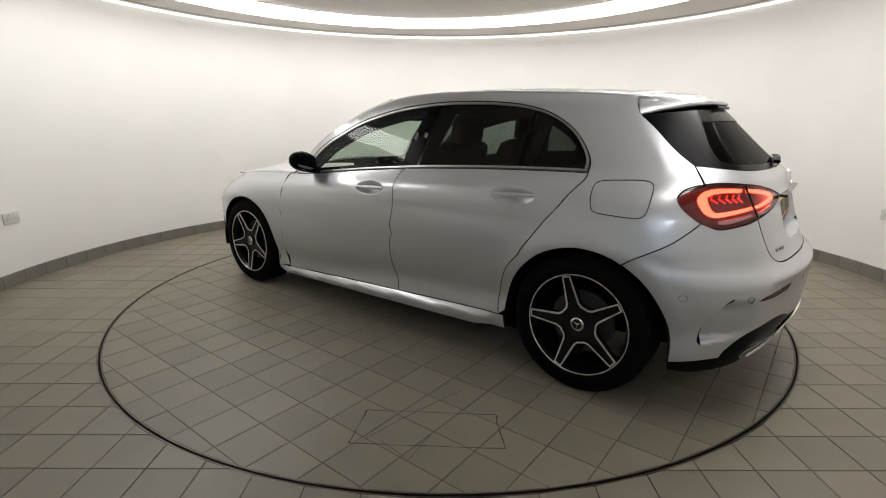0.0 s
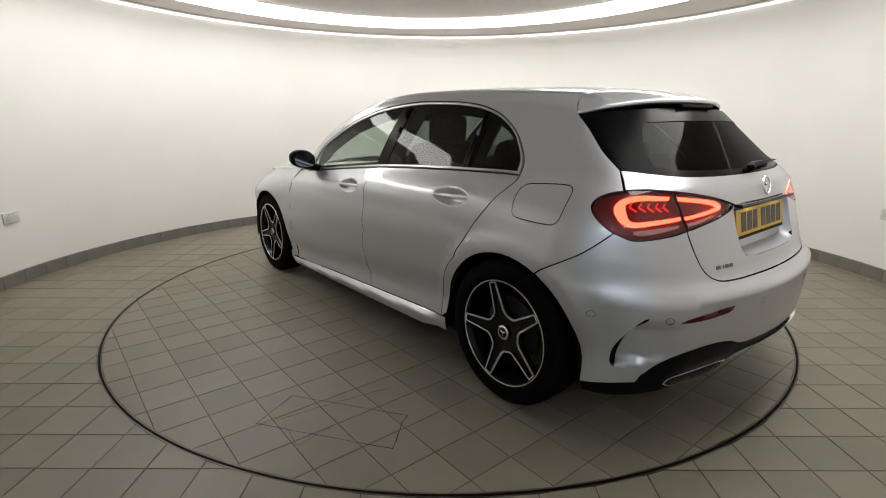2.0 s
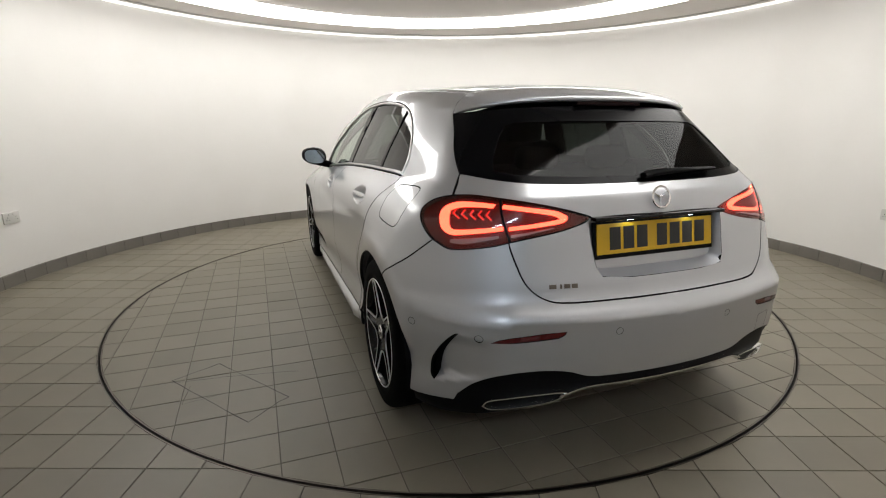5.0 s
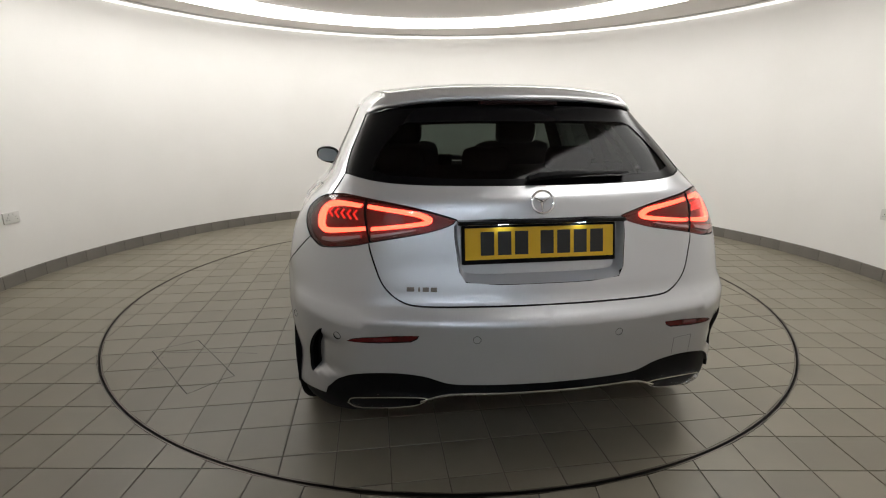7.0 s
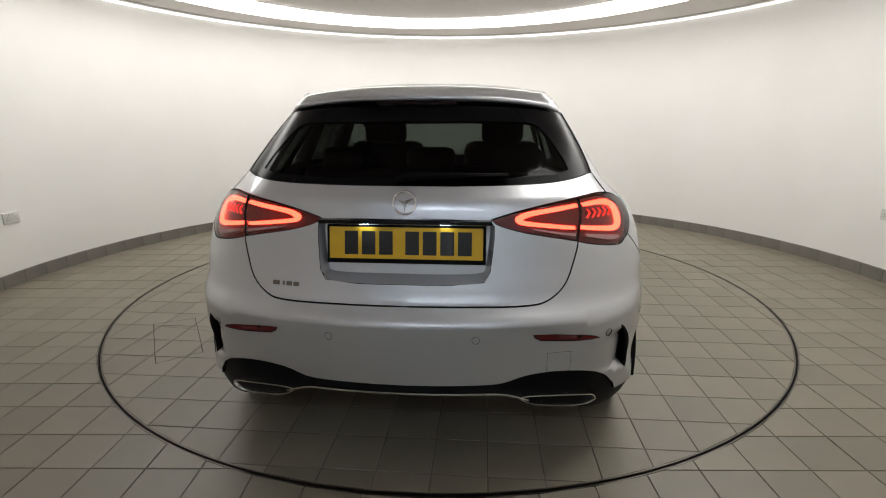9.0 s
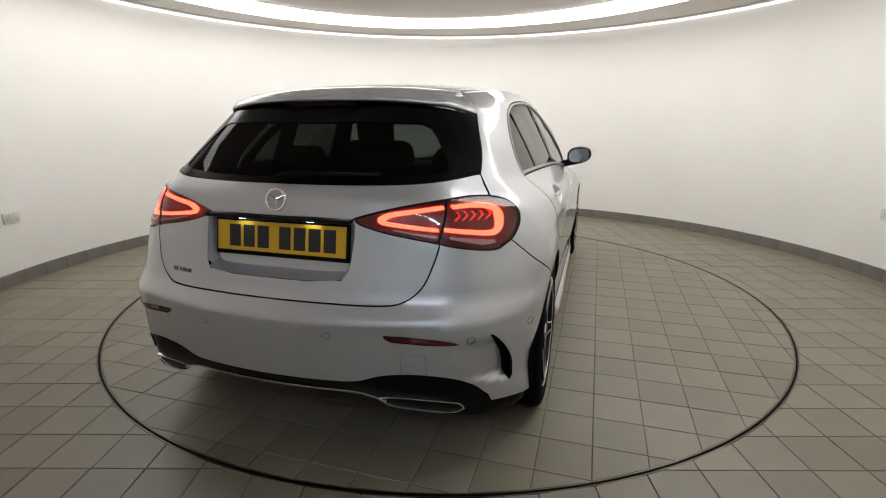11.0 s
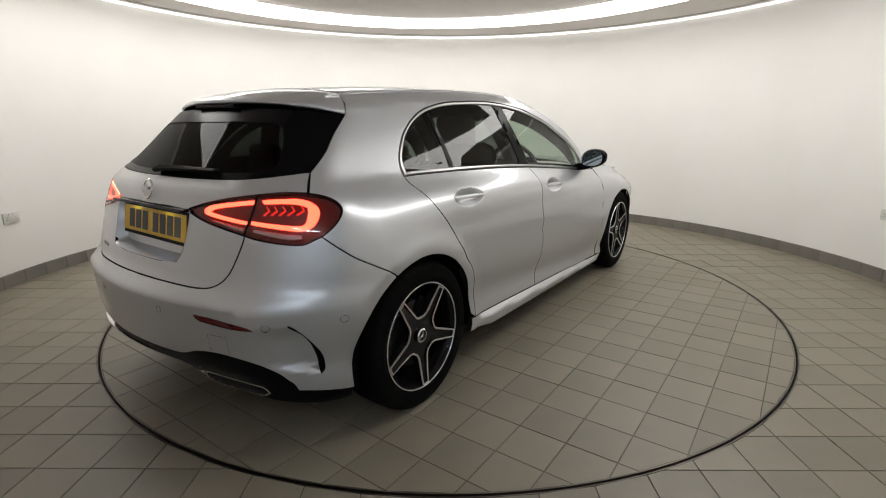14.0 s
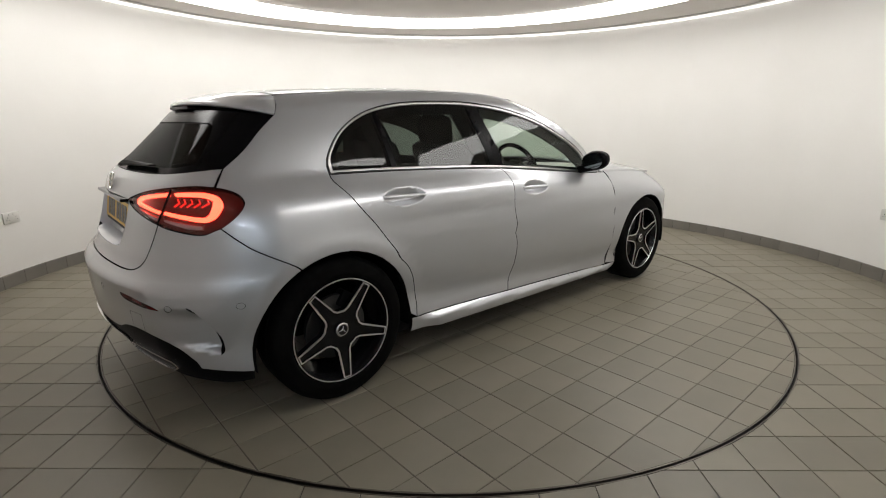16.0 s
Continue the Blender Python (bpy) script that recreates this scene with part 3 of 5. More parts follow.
S_BELT = [(-1.316, 1.012), (-1.2, 1.013), (-0.9, 1.008), (-0.55, 0.995), (-0.245, 0.978), (0.14, 0.946), (0.55, 0.906), (0.64, 0.897)]
LAMP_OUTER = [(-1.808, 0.843), (-1.768, 0.872), (-1.732, 0.904), (-1.712, 0.936), (-1.722, 0.963), (-1.752, 0.98), (-1.785, 0.988)]      # x, z
LAMP_TOP = [(0.69, 0.99), (0.645, 0.994), (0.579, 0.988), (0.486, 0.974), (0.381, 0.952), (0.285, 0.925)]                            # y, z
LAMP_BOTTOM = [(0.285, 0.925), (0.311, 0.906), (0.399, 0.882), (0.52, 0.861), (0.573, 0.85), (0.618, 0.838), (0.698, 0.823), (0.742, 0.82), (0.768, 0.836)]
TAIL_EDGE = [(0.575, 0.85), (0.552, 0.766), (0.522, 0.704), (0.471, 0.666), (0.399, 0.655), (0.211, 0.656), (0.0, 0.657)]
SCREEN_BOTTOM = [(0.0, 1.029), (0.214, 1.029), (0.41, 1.032), (0.53, 1.040), (0.636, 1.056)]
SCREEN_SIDE = [(-1.735, 1.056), (-1.643, 1.124), (-1.555, 1.203), (-1.470, 1.27)]                                                     # x, z
BUMPER_SEAM = [(-1.552, 0.655), (-1.634, 0.708), (-1.71, 0.752), (-1.757, 0.79), (-1.808, 0.843)]                                    # x, z
DIFF_TOP = [(0.0, 0.391), (0.217, 0.391), (0.325, 0.395), (0.409, 0.42), (0.51, 0.427), (0.62, 0.412), (0.69, 0.372), (0.735, 0.318)]
LOW_SIDE = [(-1.93, 0.288), (-1.849, 0.273), (-1.765, 0.262)]
ARCH_R = [(-1.372 + 0.39 * math.cos(a), 0.30 + 0.398 * math.sin(a)) for a in np.linspace(math.radians(-5), math.radians(185), 29)]
ARCH_F = [(1.365 + 0.372 * math.cos(a), 0.30 + 0.385 * math.sin(a)) for a in np.linspace(math.radians(185), math.radians(-5), 27)]
FUEL = [(-1.367, 0.965), (-1.39, 0.983), (-1.46, 0.99), (-1.56, 0.994), (-1.603, 0.984), (-1.617, 0.946), (-1.616, 0.885), (-1.601, 0.858), (-1.56, 0.85),
        (-1.43, 0.856), (-1.39, 0.87), (-1.374, 0.916)]


PILLAR = [(0.08, float(TOP_Z(0.08)) + 0.042), (0.25, 1.318), (0.42, 1.24), (0.58, 1.135), (0.70, 1.03), (0.80, 0.905)]


def ellipse(cx, cz, a, b, n=28):
    return xz([(cx + a * math.cos(t), cz + b * math.sin(t)) for t in np.linspace(0, 2 * math.pi, n, endpoint=False)])


HANDLES = {"front": (-0.02, 0.861, 0.122, 0.04), "rear": (-0.995, 0.899, 0.122, 0.041)}


def handle_dent(cx, cz, a, b):
    s0 = xz([(cx, cz)])[0]

    def dent(q):
        r2 = ((q[:, 0] - s0[0]) / a) ** 2 + ((q[:, 1] - s0[1]) / b) ** 2
        return 0.046 * np.clip(1 - r2, 0, 1) ** 1.1
    return dent


def build_side(right):
    k = dict(right=right)
    fd, b, sill, rd = sm(xz(S_DOOR_FRONT)), sm(xz(S_B)), xz(S_SILL_TOP), sm(xz(S_REAR_DOOR))
    belt, dlo = sm(xz(S_BELT)), sm(xz(S_DLO))
    ib = int(np.argmin(np.abs(belt[:, 0] - b[0, 0])))
    sill_f, sill_r = xz([(0.855, 0.212), (0.541, 0.228), (0.083, 0.249), (-0.237, 0.261)]), xz([(-0.237, 0.261), (-0.641, 0.277), (-0.945, 0.286)])
    top_gap = xz([(0.64, 0.897), (0.876, 0.885)])
    hf, hr = HANDLES["front"], HANDLES["rear"]
    ef = ellipse(hf[0], hf[1], hf[2] + 0.015, hf[3] + 0.012)
    er = ellipse(hr[0], hr[1], hr[2] + 0.015, hr[3] + 0.012)
    door_f = panel("front_door", loop(fd, sill_f, b[::-1], belt[ib:], top_gap), M_PAINT, car, dent=handle_dent(*hf), fine=((ef, 0.006),), **k)
    door_r = panel("rear_door", loop(b, sill_r, rd, belt[:ib + 1]), M_PAINT, car, dent=handle_dent(*hr), fine=((er, 0.006),), **k)
    # door handles
    for door, (cx, cz, a, bb) in ((door_f, hf), (door_r, hr)):
        s0 = xz([(cx, cz)])[0]
        t = np.linspace(-1, 1, 21)
        line = np.stack([s0[0] + t * (a - 0.001), s0[1] + 0.002 + 0.004 * t], -1)
        ribbon("handle", line, [0.009, 0.013, 0.016, 0.017, 0.018, 0.016, 0.012], M_PAINT, door, proud=0.004, under=-0.001, right=right, label="silver pull handle")
    # sill
    bot = xz([(-0.985, 0.215), (-0.64, 0.205), (0.0, 0.190), (0.6, 0.18), (1.0, 0.175)])
    top_run = xz(S_SILL_TOP)
    order = np.argsort(top_run[:, 0])
    s_lo, s_hi = top_run[:, 0].min(), top_run[:, 0].max()

    def ledge(q):
        below = np.interp(q[:, 0], top_run[order, 0], top_run[order, 1]) - q[:, 1]
        ends = np.clip((q[:, 0] - s_lo) / 0.12, 0, 1) * np.clip((s_hi - q[:, 0]) / 0.12, 0, 1)
        return -0.026 * np.clip(below / 0.03, 0, 1) * ends
    panel("sill", loop(xz(S_SILL_TOP)[:-1], xz([(-0.945, 0.286), (-0.978, 0.288)]), bot), M_PAINT, car, gap=0.003, step=0.015, dent=ledge, label="silver side skirt", **k)
    # body side: quarter, rear pillar and the rail over the doors
    roof_line = xz([(x, float(TOP_Z(x)) + 0.042) for x in np.linspace(-1.43, 0.08, 24)])
    pillar = sm(xz(PILLAR))
    arch_up = xz([p for p in ARCH_R if p[0] > -1.552 and p[1] > 0.29][0:])
    seam = sm(xz(BUMPER_SEAM))
    tail_gap = xz([(-1.785, 0.988), (-1.735, 1.056)])
    scr = sm(xz(SCREEN_SIDE))
    top = xz([(-1.470, 1.27), (-1.448, 1.31), (-1.43, float(TOP_Z(-1.43)) + 0.042)])
    outline = loop(rd[:1], arch_up, seam, sm(xz(LAMP_OUTER)), tail_gap, scr, top, roof_line, pillar, xz([(0.79, 0.894)]), top_gap[:1], dlo, rd[::-1])
    fuel = sm(xz(FUEL + FUEL[:1]))[:-1]
    body = panel("body_side", outline, M_PAINT, car, holes=() if right else (fuel,), step=0.035, label="silver rear quarter and roof rail", **k)
    if not right:
        panel("fuel_flap", fuel, M_PAINT, body, gap=0.0012, **k)
    # windows
    gl = shrink(loop(dlo, belt, snap=0.01), 0.0165)
    surround = ribbon("window_trim", np.vstack([shrink(loop(dlo, belt, snap=0.01), 0.0098)]), 0.0140, M_SATIN, body, proud=0.004, closed=True, right=right, label="satin chrome window surround")

    def cut(poly, x0, x1, x0t=None, x1t=None):
        """The stretch of the glass outline between two slanted lines."""
        x0t, x1t = x0 if x0t is None else x0t, x1 if x1t is None else x1t
        w = wrap(poly[:, 0], poly[:, 1])
        f = (w[:, 2] - 1.0) / 0.33
        pts = [tuple(p) for p in np.stack([w[:, 0], w[:, 2]], -1)]
        def keep(lo):
            def g(p):
                h = (p[1] - 1.0) / 0.33
                return (p[0] - (x0 + (x0t - x0) * h)) if lo else ((x1 + (x1t - x1) * h) - p[0])
            return g
        pts = clip_polygon(clip_polygon(pts, keep(True)), keep(False))
        return xz(pts)
    spans = (("front_window", -0.205, 0.9, -0.285, 0.9, M_GLASS), ("rear_window", -0.955, -0.315, -0.975, -0.375, M_REAR_GLASS), ("quarter_window", -1.5, -0.985, -1.5, -1.003, M_REAR_GLASS))
    for nm, a0, a1, t0, t1, mt in spans:
        panel(nm, cut(gl, a0, a1, t0, t1), mt, body, depth=0.006, thick=0.0, gap=0.0, step=0.05, **k)
    for nm, a0, a1, t0, t1 in (("centre_pillar", -0.315, -0.205, -0.375, -0.285), ("window_divider", -0.985, -0.955, -1.003, -0.975)):
        panel(nm, cut(gl, a0, a1, t0, t1), M_BLADE, body, depth=0.003, thick=0.03, gap=0.001, step=0.03, label="gloss black pillar cover", **k)
    # inner window frame
    holes = [shrink(cut(gl, *v), 0.03) for v in ((-0.17, 0.9, -0.26, 0.9), (-0.93, -0.36, -0.96, -0.42), (-1.5, -1.01, -1.5, -1.03))]
    panel("inner_window_frame", shrink(loop(dlo, belt, snap=0.01), -0.03), M_CABIN, body, holes=holes, depth=0.045, thick=0.01, gap=0.0, step=0.05, back=M_CABIN, label="black inner window frame", **k)
    # front wing, bonnet side
    arch_f = fxz([p for p in ARCH_F if p[1] > 0.27])
    wing_top = fxz([(x, float(BELT_Z(x)) - 0.004) for x in np.linspace(1.79, 0.9, 14)])
    f_fd = fxz(S_DOOR_FRONT)
    panel("front_wing", loop(sm(f_fd), fxz([(0.995, 0.204)]), arch_f, fxz([(1.745, 0.30), (1.80, 0.45), (1.83, 0.57), (1.80, 0.63), (1.775, 0.685), (1.81, 0.757)]), wing_top),
          M_PAINT, car, front=True, step=0.04, **k)
    # head lamp
    panel("head_lamp", loop(fxz([(1.83, 0.575), (1.80, 0.63), (1.775, 0.685), (1.81, 0.757)]), fyz([(0.70, 0.775), (0.55, 0.745), (0.42, 0.70), (0.45, 0.64), (0.60, 0.60)])),
          M_CLEAR, car, front=True, step=0.03, thick=0.0, label="clear head lamp lens", **k)
    panel("head_lamp_housing", loop(fxz([(1.83, 0.575), (1.80, 0.63), (1.775, 0.685), (1.81, 0.757)]), fyz([(0.70, 0.775), (0.55, 0.745), (0.42, 0.70), (0.45, 0.64), (0.60, 0.60)])),
          M_CHROME, car, front=True, step=0.03, depth=0.03, **k)
    # tail lamp
    lamp_out = loop(sm(xz(LAMP_OUTER)), sm(yz(LAMP_TOP)), sm(yz(LAMP_BOTTOM)))
    lamp = panel("tail_lamp", lamp_out, M_LAMPBACK, car, depth=0.016, thick=0.02, step=0.025, gap=0.002, label="lit red tail lamp", **k)
    panel("lens", lamp_out, M_LENS, lamp, depth=0.0, thick=0.0, step=0.025, gap=0.003, label="glossy red lens", **k)
    c_line = sm(yz([(0.599, 0.967), (0.645, 0.970), (0.69, 0.967), (0.722, 0.953), (0.738, 0.932), (0.744, 0.905), (0.742, 0.887), (0.725, 0.876), (0.66, 0.885), (0.584, 0.896)]), 4)
    w_line = sm(yz([(0.574, 0.967), (0.50, 0.957), (0.414, 0.943), (0.385, 0.932), (0.373, 0.920), (0.40, 0.913), (0.458, 0.906), (0.566, 0.895)]), 4)

    def guide(nm, line, width, mt, proud=-0.006):
        return ribbon(nm, line, width, mt, lamp, proud=proud, under=0.014, right=right)
    guide("light_guide", c_line, [0.012, 0.015, 0.024, 0.032, 0.028, 0.02, 0.016, 0.013], M_GUIDE)
    guide("light_guide", w_line, [0.012, 0.013, 0.015, 0.017, 0.015, 0.013, 0.012], M_GUIDE)
    for i in range(5):
        y = 0.615 + 0.022 * i
        guide("lamp_rib", yz([(y, 0.952), (y + 0.012, 0.938), (y, 0.922)]), 0.005, M_GUIDE_DIM, -0.010)
    guide("lower_reflector", sm(yz([(0.60, 0.868), (0.66, 0.856), (0.70, 0.848), (0.735, 0.846)])), [0.012, 0.02, 0.024, 0.016], M_LAMPCLEAR, 0.0005)
    guide("lower_reflector", sm(yz([(0.42, 0.893), (0.5, 0.88), (0.565, 0.870)])), [0.006, 0.011, 0.014], M_LAMPCLEAR, 0.0005)
    ribbon("lamp_split", sm(yz([(0.577, 0.984), (0.58, 0.91), (0.568, 0.85)])), 0.008, M_TRIMBLACK, lamp, proud=0.001, right=right)


def vent_dent():
    """The air scoop in the bumper's corner: deepest along its outer slot."""
    slot = yz([(0.7962, 0.35), (0.7990, 0.40), (0.7940, 0.45), (0.7780, 0.50), (0.7475, 0.545)])

    def dent(q):
        s0 = np.interp(q[:, 1], slot[:, 1], slot[:, 0])
        t = np.clip((q[:, 0] - s0) / 0.19, 0, 1)
        on = (q[:, 0] > s0)
        top = np.clip((0.548 - q[:, 1]) / 0.06, 0, 1)
        low = np.clip((q[:, 1] - (0.345 + 0.05 * t)) / 0.03, 0, 1)
        fade = (top * top * (3 - 2 * top)) * (low * low * (3 - 2 * low))
        return on * 0.036 * (1 - t) ** 1.6 * fade
    return dent


def build_tail():
    # tailgate
    # the number-plate recess opens to the middle line: two sheets meet there
    lower = loop(yz([(0.0, 0.722)]), yz([(0.15, 0.722), (0.262, 0.730), (0.281, 0.76), (0.288, 0.82), (0.292, 0.905), (0.276, 0.921), (0.15, 0.925), (0.0, 0.925)]),
                 sm(yz(SCREEN_BOTTOM)), xz([(-1.735, 1.056), (-1.787, 0.992)]), sm(yz(LAMP_TOP)), sm(yz(LAMP_BOTTOM[:5])), sm(yz(TAIL_EDGE))[1:])
    gate = panel("tailgate", lower, M_PAINT, car, both=True, step=0.03)
    # recess: sloping walls and a floor
    edge = sm(yz([(0.0, 0.722), (0.15, 0.722), (0.262, 0.730), (0.281, 0.76), (0.288, 0.82), (0.292, 0.905), (0.276, 0.921), (0.15, 0.925), (0.0, 0.925)]), 3)
    p0, n0 = surface(edge)
    y1 = p0[:, 1] * 0.955
    z1 = 0.83 + (p0[:, 2] - 0.83) * np.where(p0[:, 2] > 0.85, 0.97, 0.86)
    floor_x = -1.985 - (0.9 - z1) * 0.2
    p1 = np.stack([floor_x, y1, z1], -1)
    bm = bmesh.new()
    for sg in (1, -1):
        a = [bm.verts.new((x, y * sg, z)) for x, y, z in p0]
        m_ = [bm.verts.new(((x0 + x1) / 2 + 0.006, (y0 + y1_) / 2 * sg, (z0 + z1_) / 2)) for (x0, y0, z0), (x1, y1_, z1_) in zip(p0, p1)]
        b = [bm.verts.new((x, y * sg, z)) for x, y, z in p1]
        c = [bm.verts.new((x, 0, z)) for x, y, z in p1]
        for i in range(len(a) - 1):
            for u, v in ((a, m_), (m_, b), (b, c)):
                q = (u[i], u[i + 1], v[i + 1], v[i])
                bm.faces.new(q if sg > 0 else q[::-1])
    bmesh.ops.remove_doubles(bm, verts=bm.verts, dist=1e-5)
    bmesh.ops.recalc_face_normals(bm, faces=bm.faces)
    if sum(f.normal.x for f in bm.faces) > 0:
        bmesh.ops.reverse_faces(bm, faces=bm.faces)
    part("plate_recess", bm, M_PAINT, gate, angle=40)
    # grip strip over the plate, with its two small lamps
    bm = bmesh.new()
    box(bm, (-2.045, -0.286, 0.911), (-2.0, 0.286, 0.924), 0.003)
    part("grip_strip", bm, M_GLOSSBLACK, gate, "dark grip strip over the plate")
    for y in (0.135, -0.135):
        bm = bmesh.new()
        box(bm, (-2.034, y - 0.016, 0.9085), (-2.020, y + 0.016, 0.9108), 0.0008)
        part("plate_lamp", bm, M_PLATELAMP, gate, "lit white plate lamp")
    # plate
    tilt = Matrix.Translation((-2.008, 0, 0.838)) @ Matrix.Rotation(radians(9), 4, "Y")
    bm = bmesh.new()
    box(bm, (-0.008, -0.268, -0.066), (0.006, 0.268, 0.064), 0.003, tilt)
    holder = part("plate_holder", bm, M_TRIMBLACK, gate)
    bm = bmesh.new()
    box(bm, (-0.0125, -0.258, -0.050), (-0.0085, 0.258, 0.056), 0.001, tilt)
    plate = part("number_plate", bm, M_PLATE, gate, "yellow plate with plain black bars")
    y = 0.206
    for i in range(7):
        w = 0.046
        if i == 3:
            y -= 0.03
        bm = bmesh.new()
        box(bm, (-0.0137, y - w, -0.036), (-0.0127, y, 0.043), 0.0, tilt)
        part("plate_bar", bm, M_PLATETEXT, plate)
        y -= w + 0.0125
    # badge ring with three arms
    bm = bmesh.new()
    m = Matrix.Translation((-2.018, 0, 0.978)) @ Matrix.Rotation(radians(-76), 4, "Y")
    ring = []
    for i in range(40):
        a = 2 * math.pi * i / 40
        ring.append([bm.verts.new(m @ Vector(((0.037 + 0.0042 * math.cos(b)) * math.cos(a), (0.037 + 0.0042 * math.cos(b)) * math.sin(a), 0.004 + 0.004 * math.sin(b)))) for b in np.linspace(0, 2 * math.pi, 8, endpoint=False)])
    for i in range(40):
        for j in range(8):
            bm.faces.new((ring[i][j], ring[(i + 1) % 40][j], ring[(i + 1) % 40][(j + 1) % 8], ring[i][(j + 1) % 8]))
    for k in range(3):
        a = 2 * math.pi * k / 3 + math.pi
        d, s = Vector((math.cos(a), math.sin(a), 0)), Vector((-math.sin(a), math.cos(a), 0))
        v = [bm.verts.new(m @ p) for p in (s * 0.0065 - d * 0.003, d * 0.036, -s * 0.0065 - d * 0.003, Vector((0, 0, 0.007)))]
        bm.faces.new((v[0], v[1], v[3]))
        bm.faces.new((v[1], v[2], v[3]))
    bmesh.ops.recalc_face_normals(bm, faces=bm.faces)
    part("badge", bm, M_CHROME, gate, "round chrome badge", angle=40)
    # model lettering as plain chrome bars
    for i, (y0, w) in enumerate(((0.455, 0.024), (0.418, 0.006), (0.404, 0.020), (0.378, 0.020))):
        line = yz([(y0, 0.706), (y0 - w, 0.706)])
        ribbon("badge_bar", line, 0.018, M_STEEL, gate, proud=0.002)
    # rear screen
    scr_out = loop(sm(yz(SCREEN_BOTTOM)), sm(xz(SCREEN_SIDE))[1:], yz([(0.52, 1.278), (0.42, 1.288), (0.2, 1.298), (0.0, 1.30)]))
    hole_half = loop(yz([(0.0, 1.05), (0.3, 1.052), (0.5, 1.062), (0.555, 1.075), (0.54, 1.11), (0.485, 1.19), (0.455, 1.222), (0.42, 1.235), (0.2, 1.24), (0.0, 1.24)]))
    frame_out = loop(yz([(0.0, 1.05), (0.3, 1.052), (0.5, 1.062), (0.555, 1.075), (0.54, 1.11), (0.485, 1.19), (0.455, 1.222), (0.42, 1.235), (0.2, 1.24), (0.0, 1.24)]),
                     yz([(0.0, 1.30), (0.2, 1.298), (0.42, 1.288), (0.52, 1.278)]), sm(xz(SCREEN_SIDE))[::-1], sm(yz(SCREEN_BOTTOM))[::-1])
    panel("screen_surround", frame_out, M_BLADE, gate, both=True, step=0.03, gap=0.0015, depth=0.003, label="gloss black screen border")
    panel("rear_screen", hole_half, M_PRIVACY, gate, both=True, step=0.04, gap=-0.004, depth=0.006, thick=0.0, label="dark tinted rear screen")
    # spoiler
    def spoiler(a, b):
        sg = 1 if a >= 0.5 else -1
        t = abs(a - 0.5) * 2
        if t < 0.8:
            y = 0.535 * t / 0.8
            gx = -1.477 + 0.043 * (y / 0.535) ** 2
            g = Vector((gx, y, float(roof_z(gx, y))))
        else:
            k = (t - 0.8) / 0.2
            p = wrap(run_of(np.array([1.345 - 0.075 * k]), x=np.array([-1.43 - 0.04 * k]))[0], 1.345 - 0.075 * k)
            g = Vector(p)
        if t < 0.8:
            y = 0.49 * t / 0.8
            r = Vector((-1.705 + 0.47 * y * y, y, 1.330 - 0.028 * (y / 0.49) ** 3))
        else:
            k = (t - 0.8) / 0.2
            r = Vector((-1.59 + 0.12 * k, 0.49 + 0.078 * k ** 0.8, 1.302 - 0.032 * k))
        p = g.lerp(r, b)
        p.z += 0.010 * math.sin(math.pi * b) * (1 if t < 0.8 else 1 - (t - 0.8) / 0.2) - (0.004 if b > 0.97 else 0)
        p.y *= sg
        return p
    grid_sheet("spoiler", spoiler, 61, 12, M_PAINT, gate, "silver roof spoiler", thick=0.016)

    def under(a, b):
        p = spoiler(0.03 + 0.94 * a, 0.985)
        q = Vector((p.x + 0.10, p.y * 0.98, p.z - 0.045))
        r = p.lerp(q, b)
        r.z -= 0.016
        return r
    grid_sheet("spoiler_underside", under, 41, 4, M_BLADE, gate, thick=0.0)
    bm = bmesh.new()
    box(bm, (-1.702, -0.15, 1.298), (-1.66, 0.15, 1.311), 0.003)
    part("high_brake_lamp", bm, M_BRAKE_LENS, gate, "dark red high brake lamp")
    # wiper
    wiper = part("wiper_arm", wiper_mesh(), M_TRIMBLACK, gate, "black rear wiper")
    # bumper
    refl = yz([(0.657, 0.531), (0.64, 0.541), (0.60, 0.552), (0.5, 0.565), (0.425, 0.570), (0.43, 0.560), (0.45, 0.549), (0.55, 0.539)])
    slot = sm(yz([(0.7965, 0.345), (0.803, 0.37), (0.802, 0.42), (0.789, 0.48), (0.763, 0.53), (0.745, 0.548), (0.757, 0.53), (0.777, 0.492), (0.7905, 0.445), (0.7945, 0.39), (0.7965, 0.345)]), 3)[:-1]
    arch = xz([p for p in ARCH_R if p[0] < -1.552 and p[1] > 0.262])
    bump_out = loop(arch[::-1], sm(xz(BUMPER_SEAM)), sm(yz(LAMP_BOTTOM))[::-1][:21], sm(yz(TAIL_EDGE))[1:], sm(yz(DIFF_TOP)), xz(LOW_SIDE))
    scoop = loop(yz([(0.80, 0.34), (0.81, 0.42), (0.76, 0.56), (0.62, 0.58), (0.62, 0.36)]))
    edge_z = np.array([0.588, 0.652])
    s_in, s_out = run_of(edge_z, y=0.02), run_of(edge_z, y=0.60)
    ledge = np.array([(s_out[0], 0.588), (s_in[0], 0.588), (s_in[1], 0.652), (s_out[1], 0.652)])
    bumper = panel("rear_bumper", bump_out, M_PAINT, car, holes=(refl, slot), both=True, step=0.03, dent=vent_dent(), fine=((scoop, 0.014), (ledge, 0.009)))
    panel("reflector", refl, M_REFLECTOR, bumper, both=False, depth=0.002, gap=0.001, step=0.02, label="dark red reflector")
    panel("reflector", refl, M_REFLECTOR, bumper, both=False, right=True, depth=0.002, gap=0.001, step=0.02, label="dark red reflector")
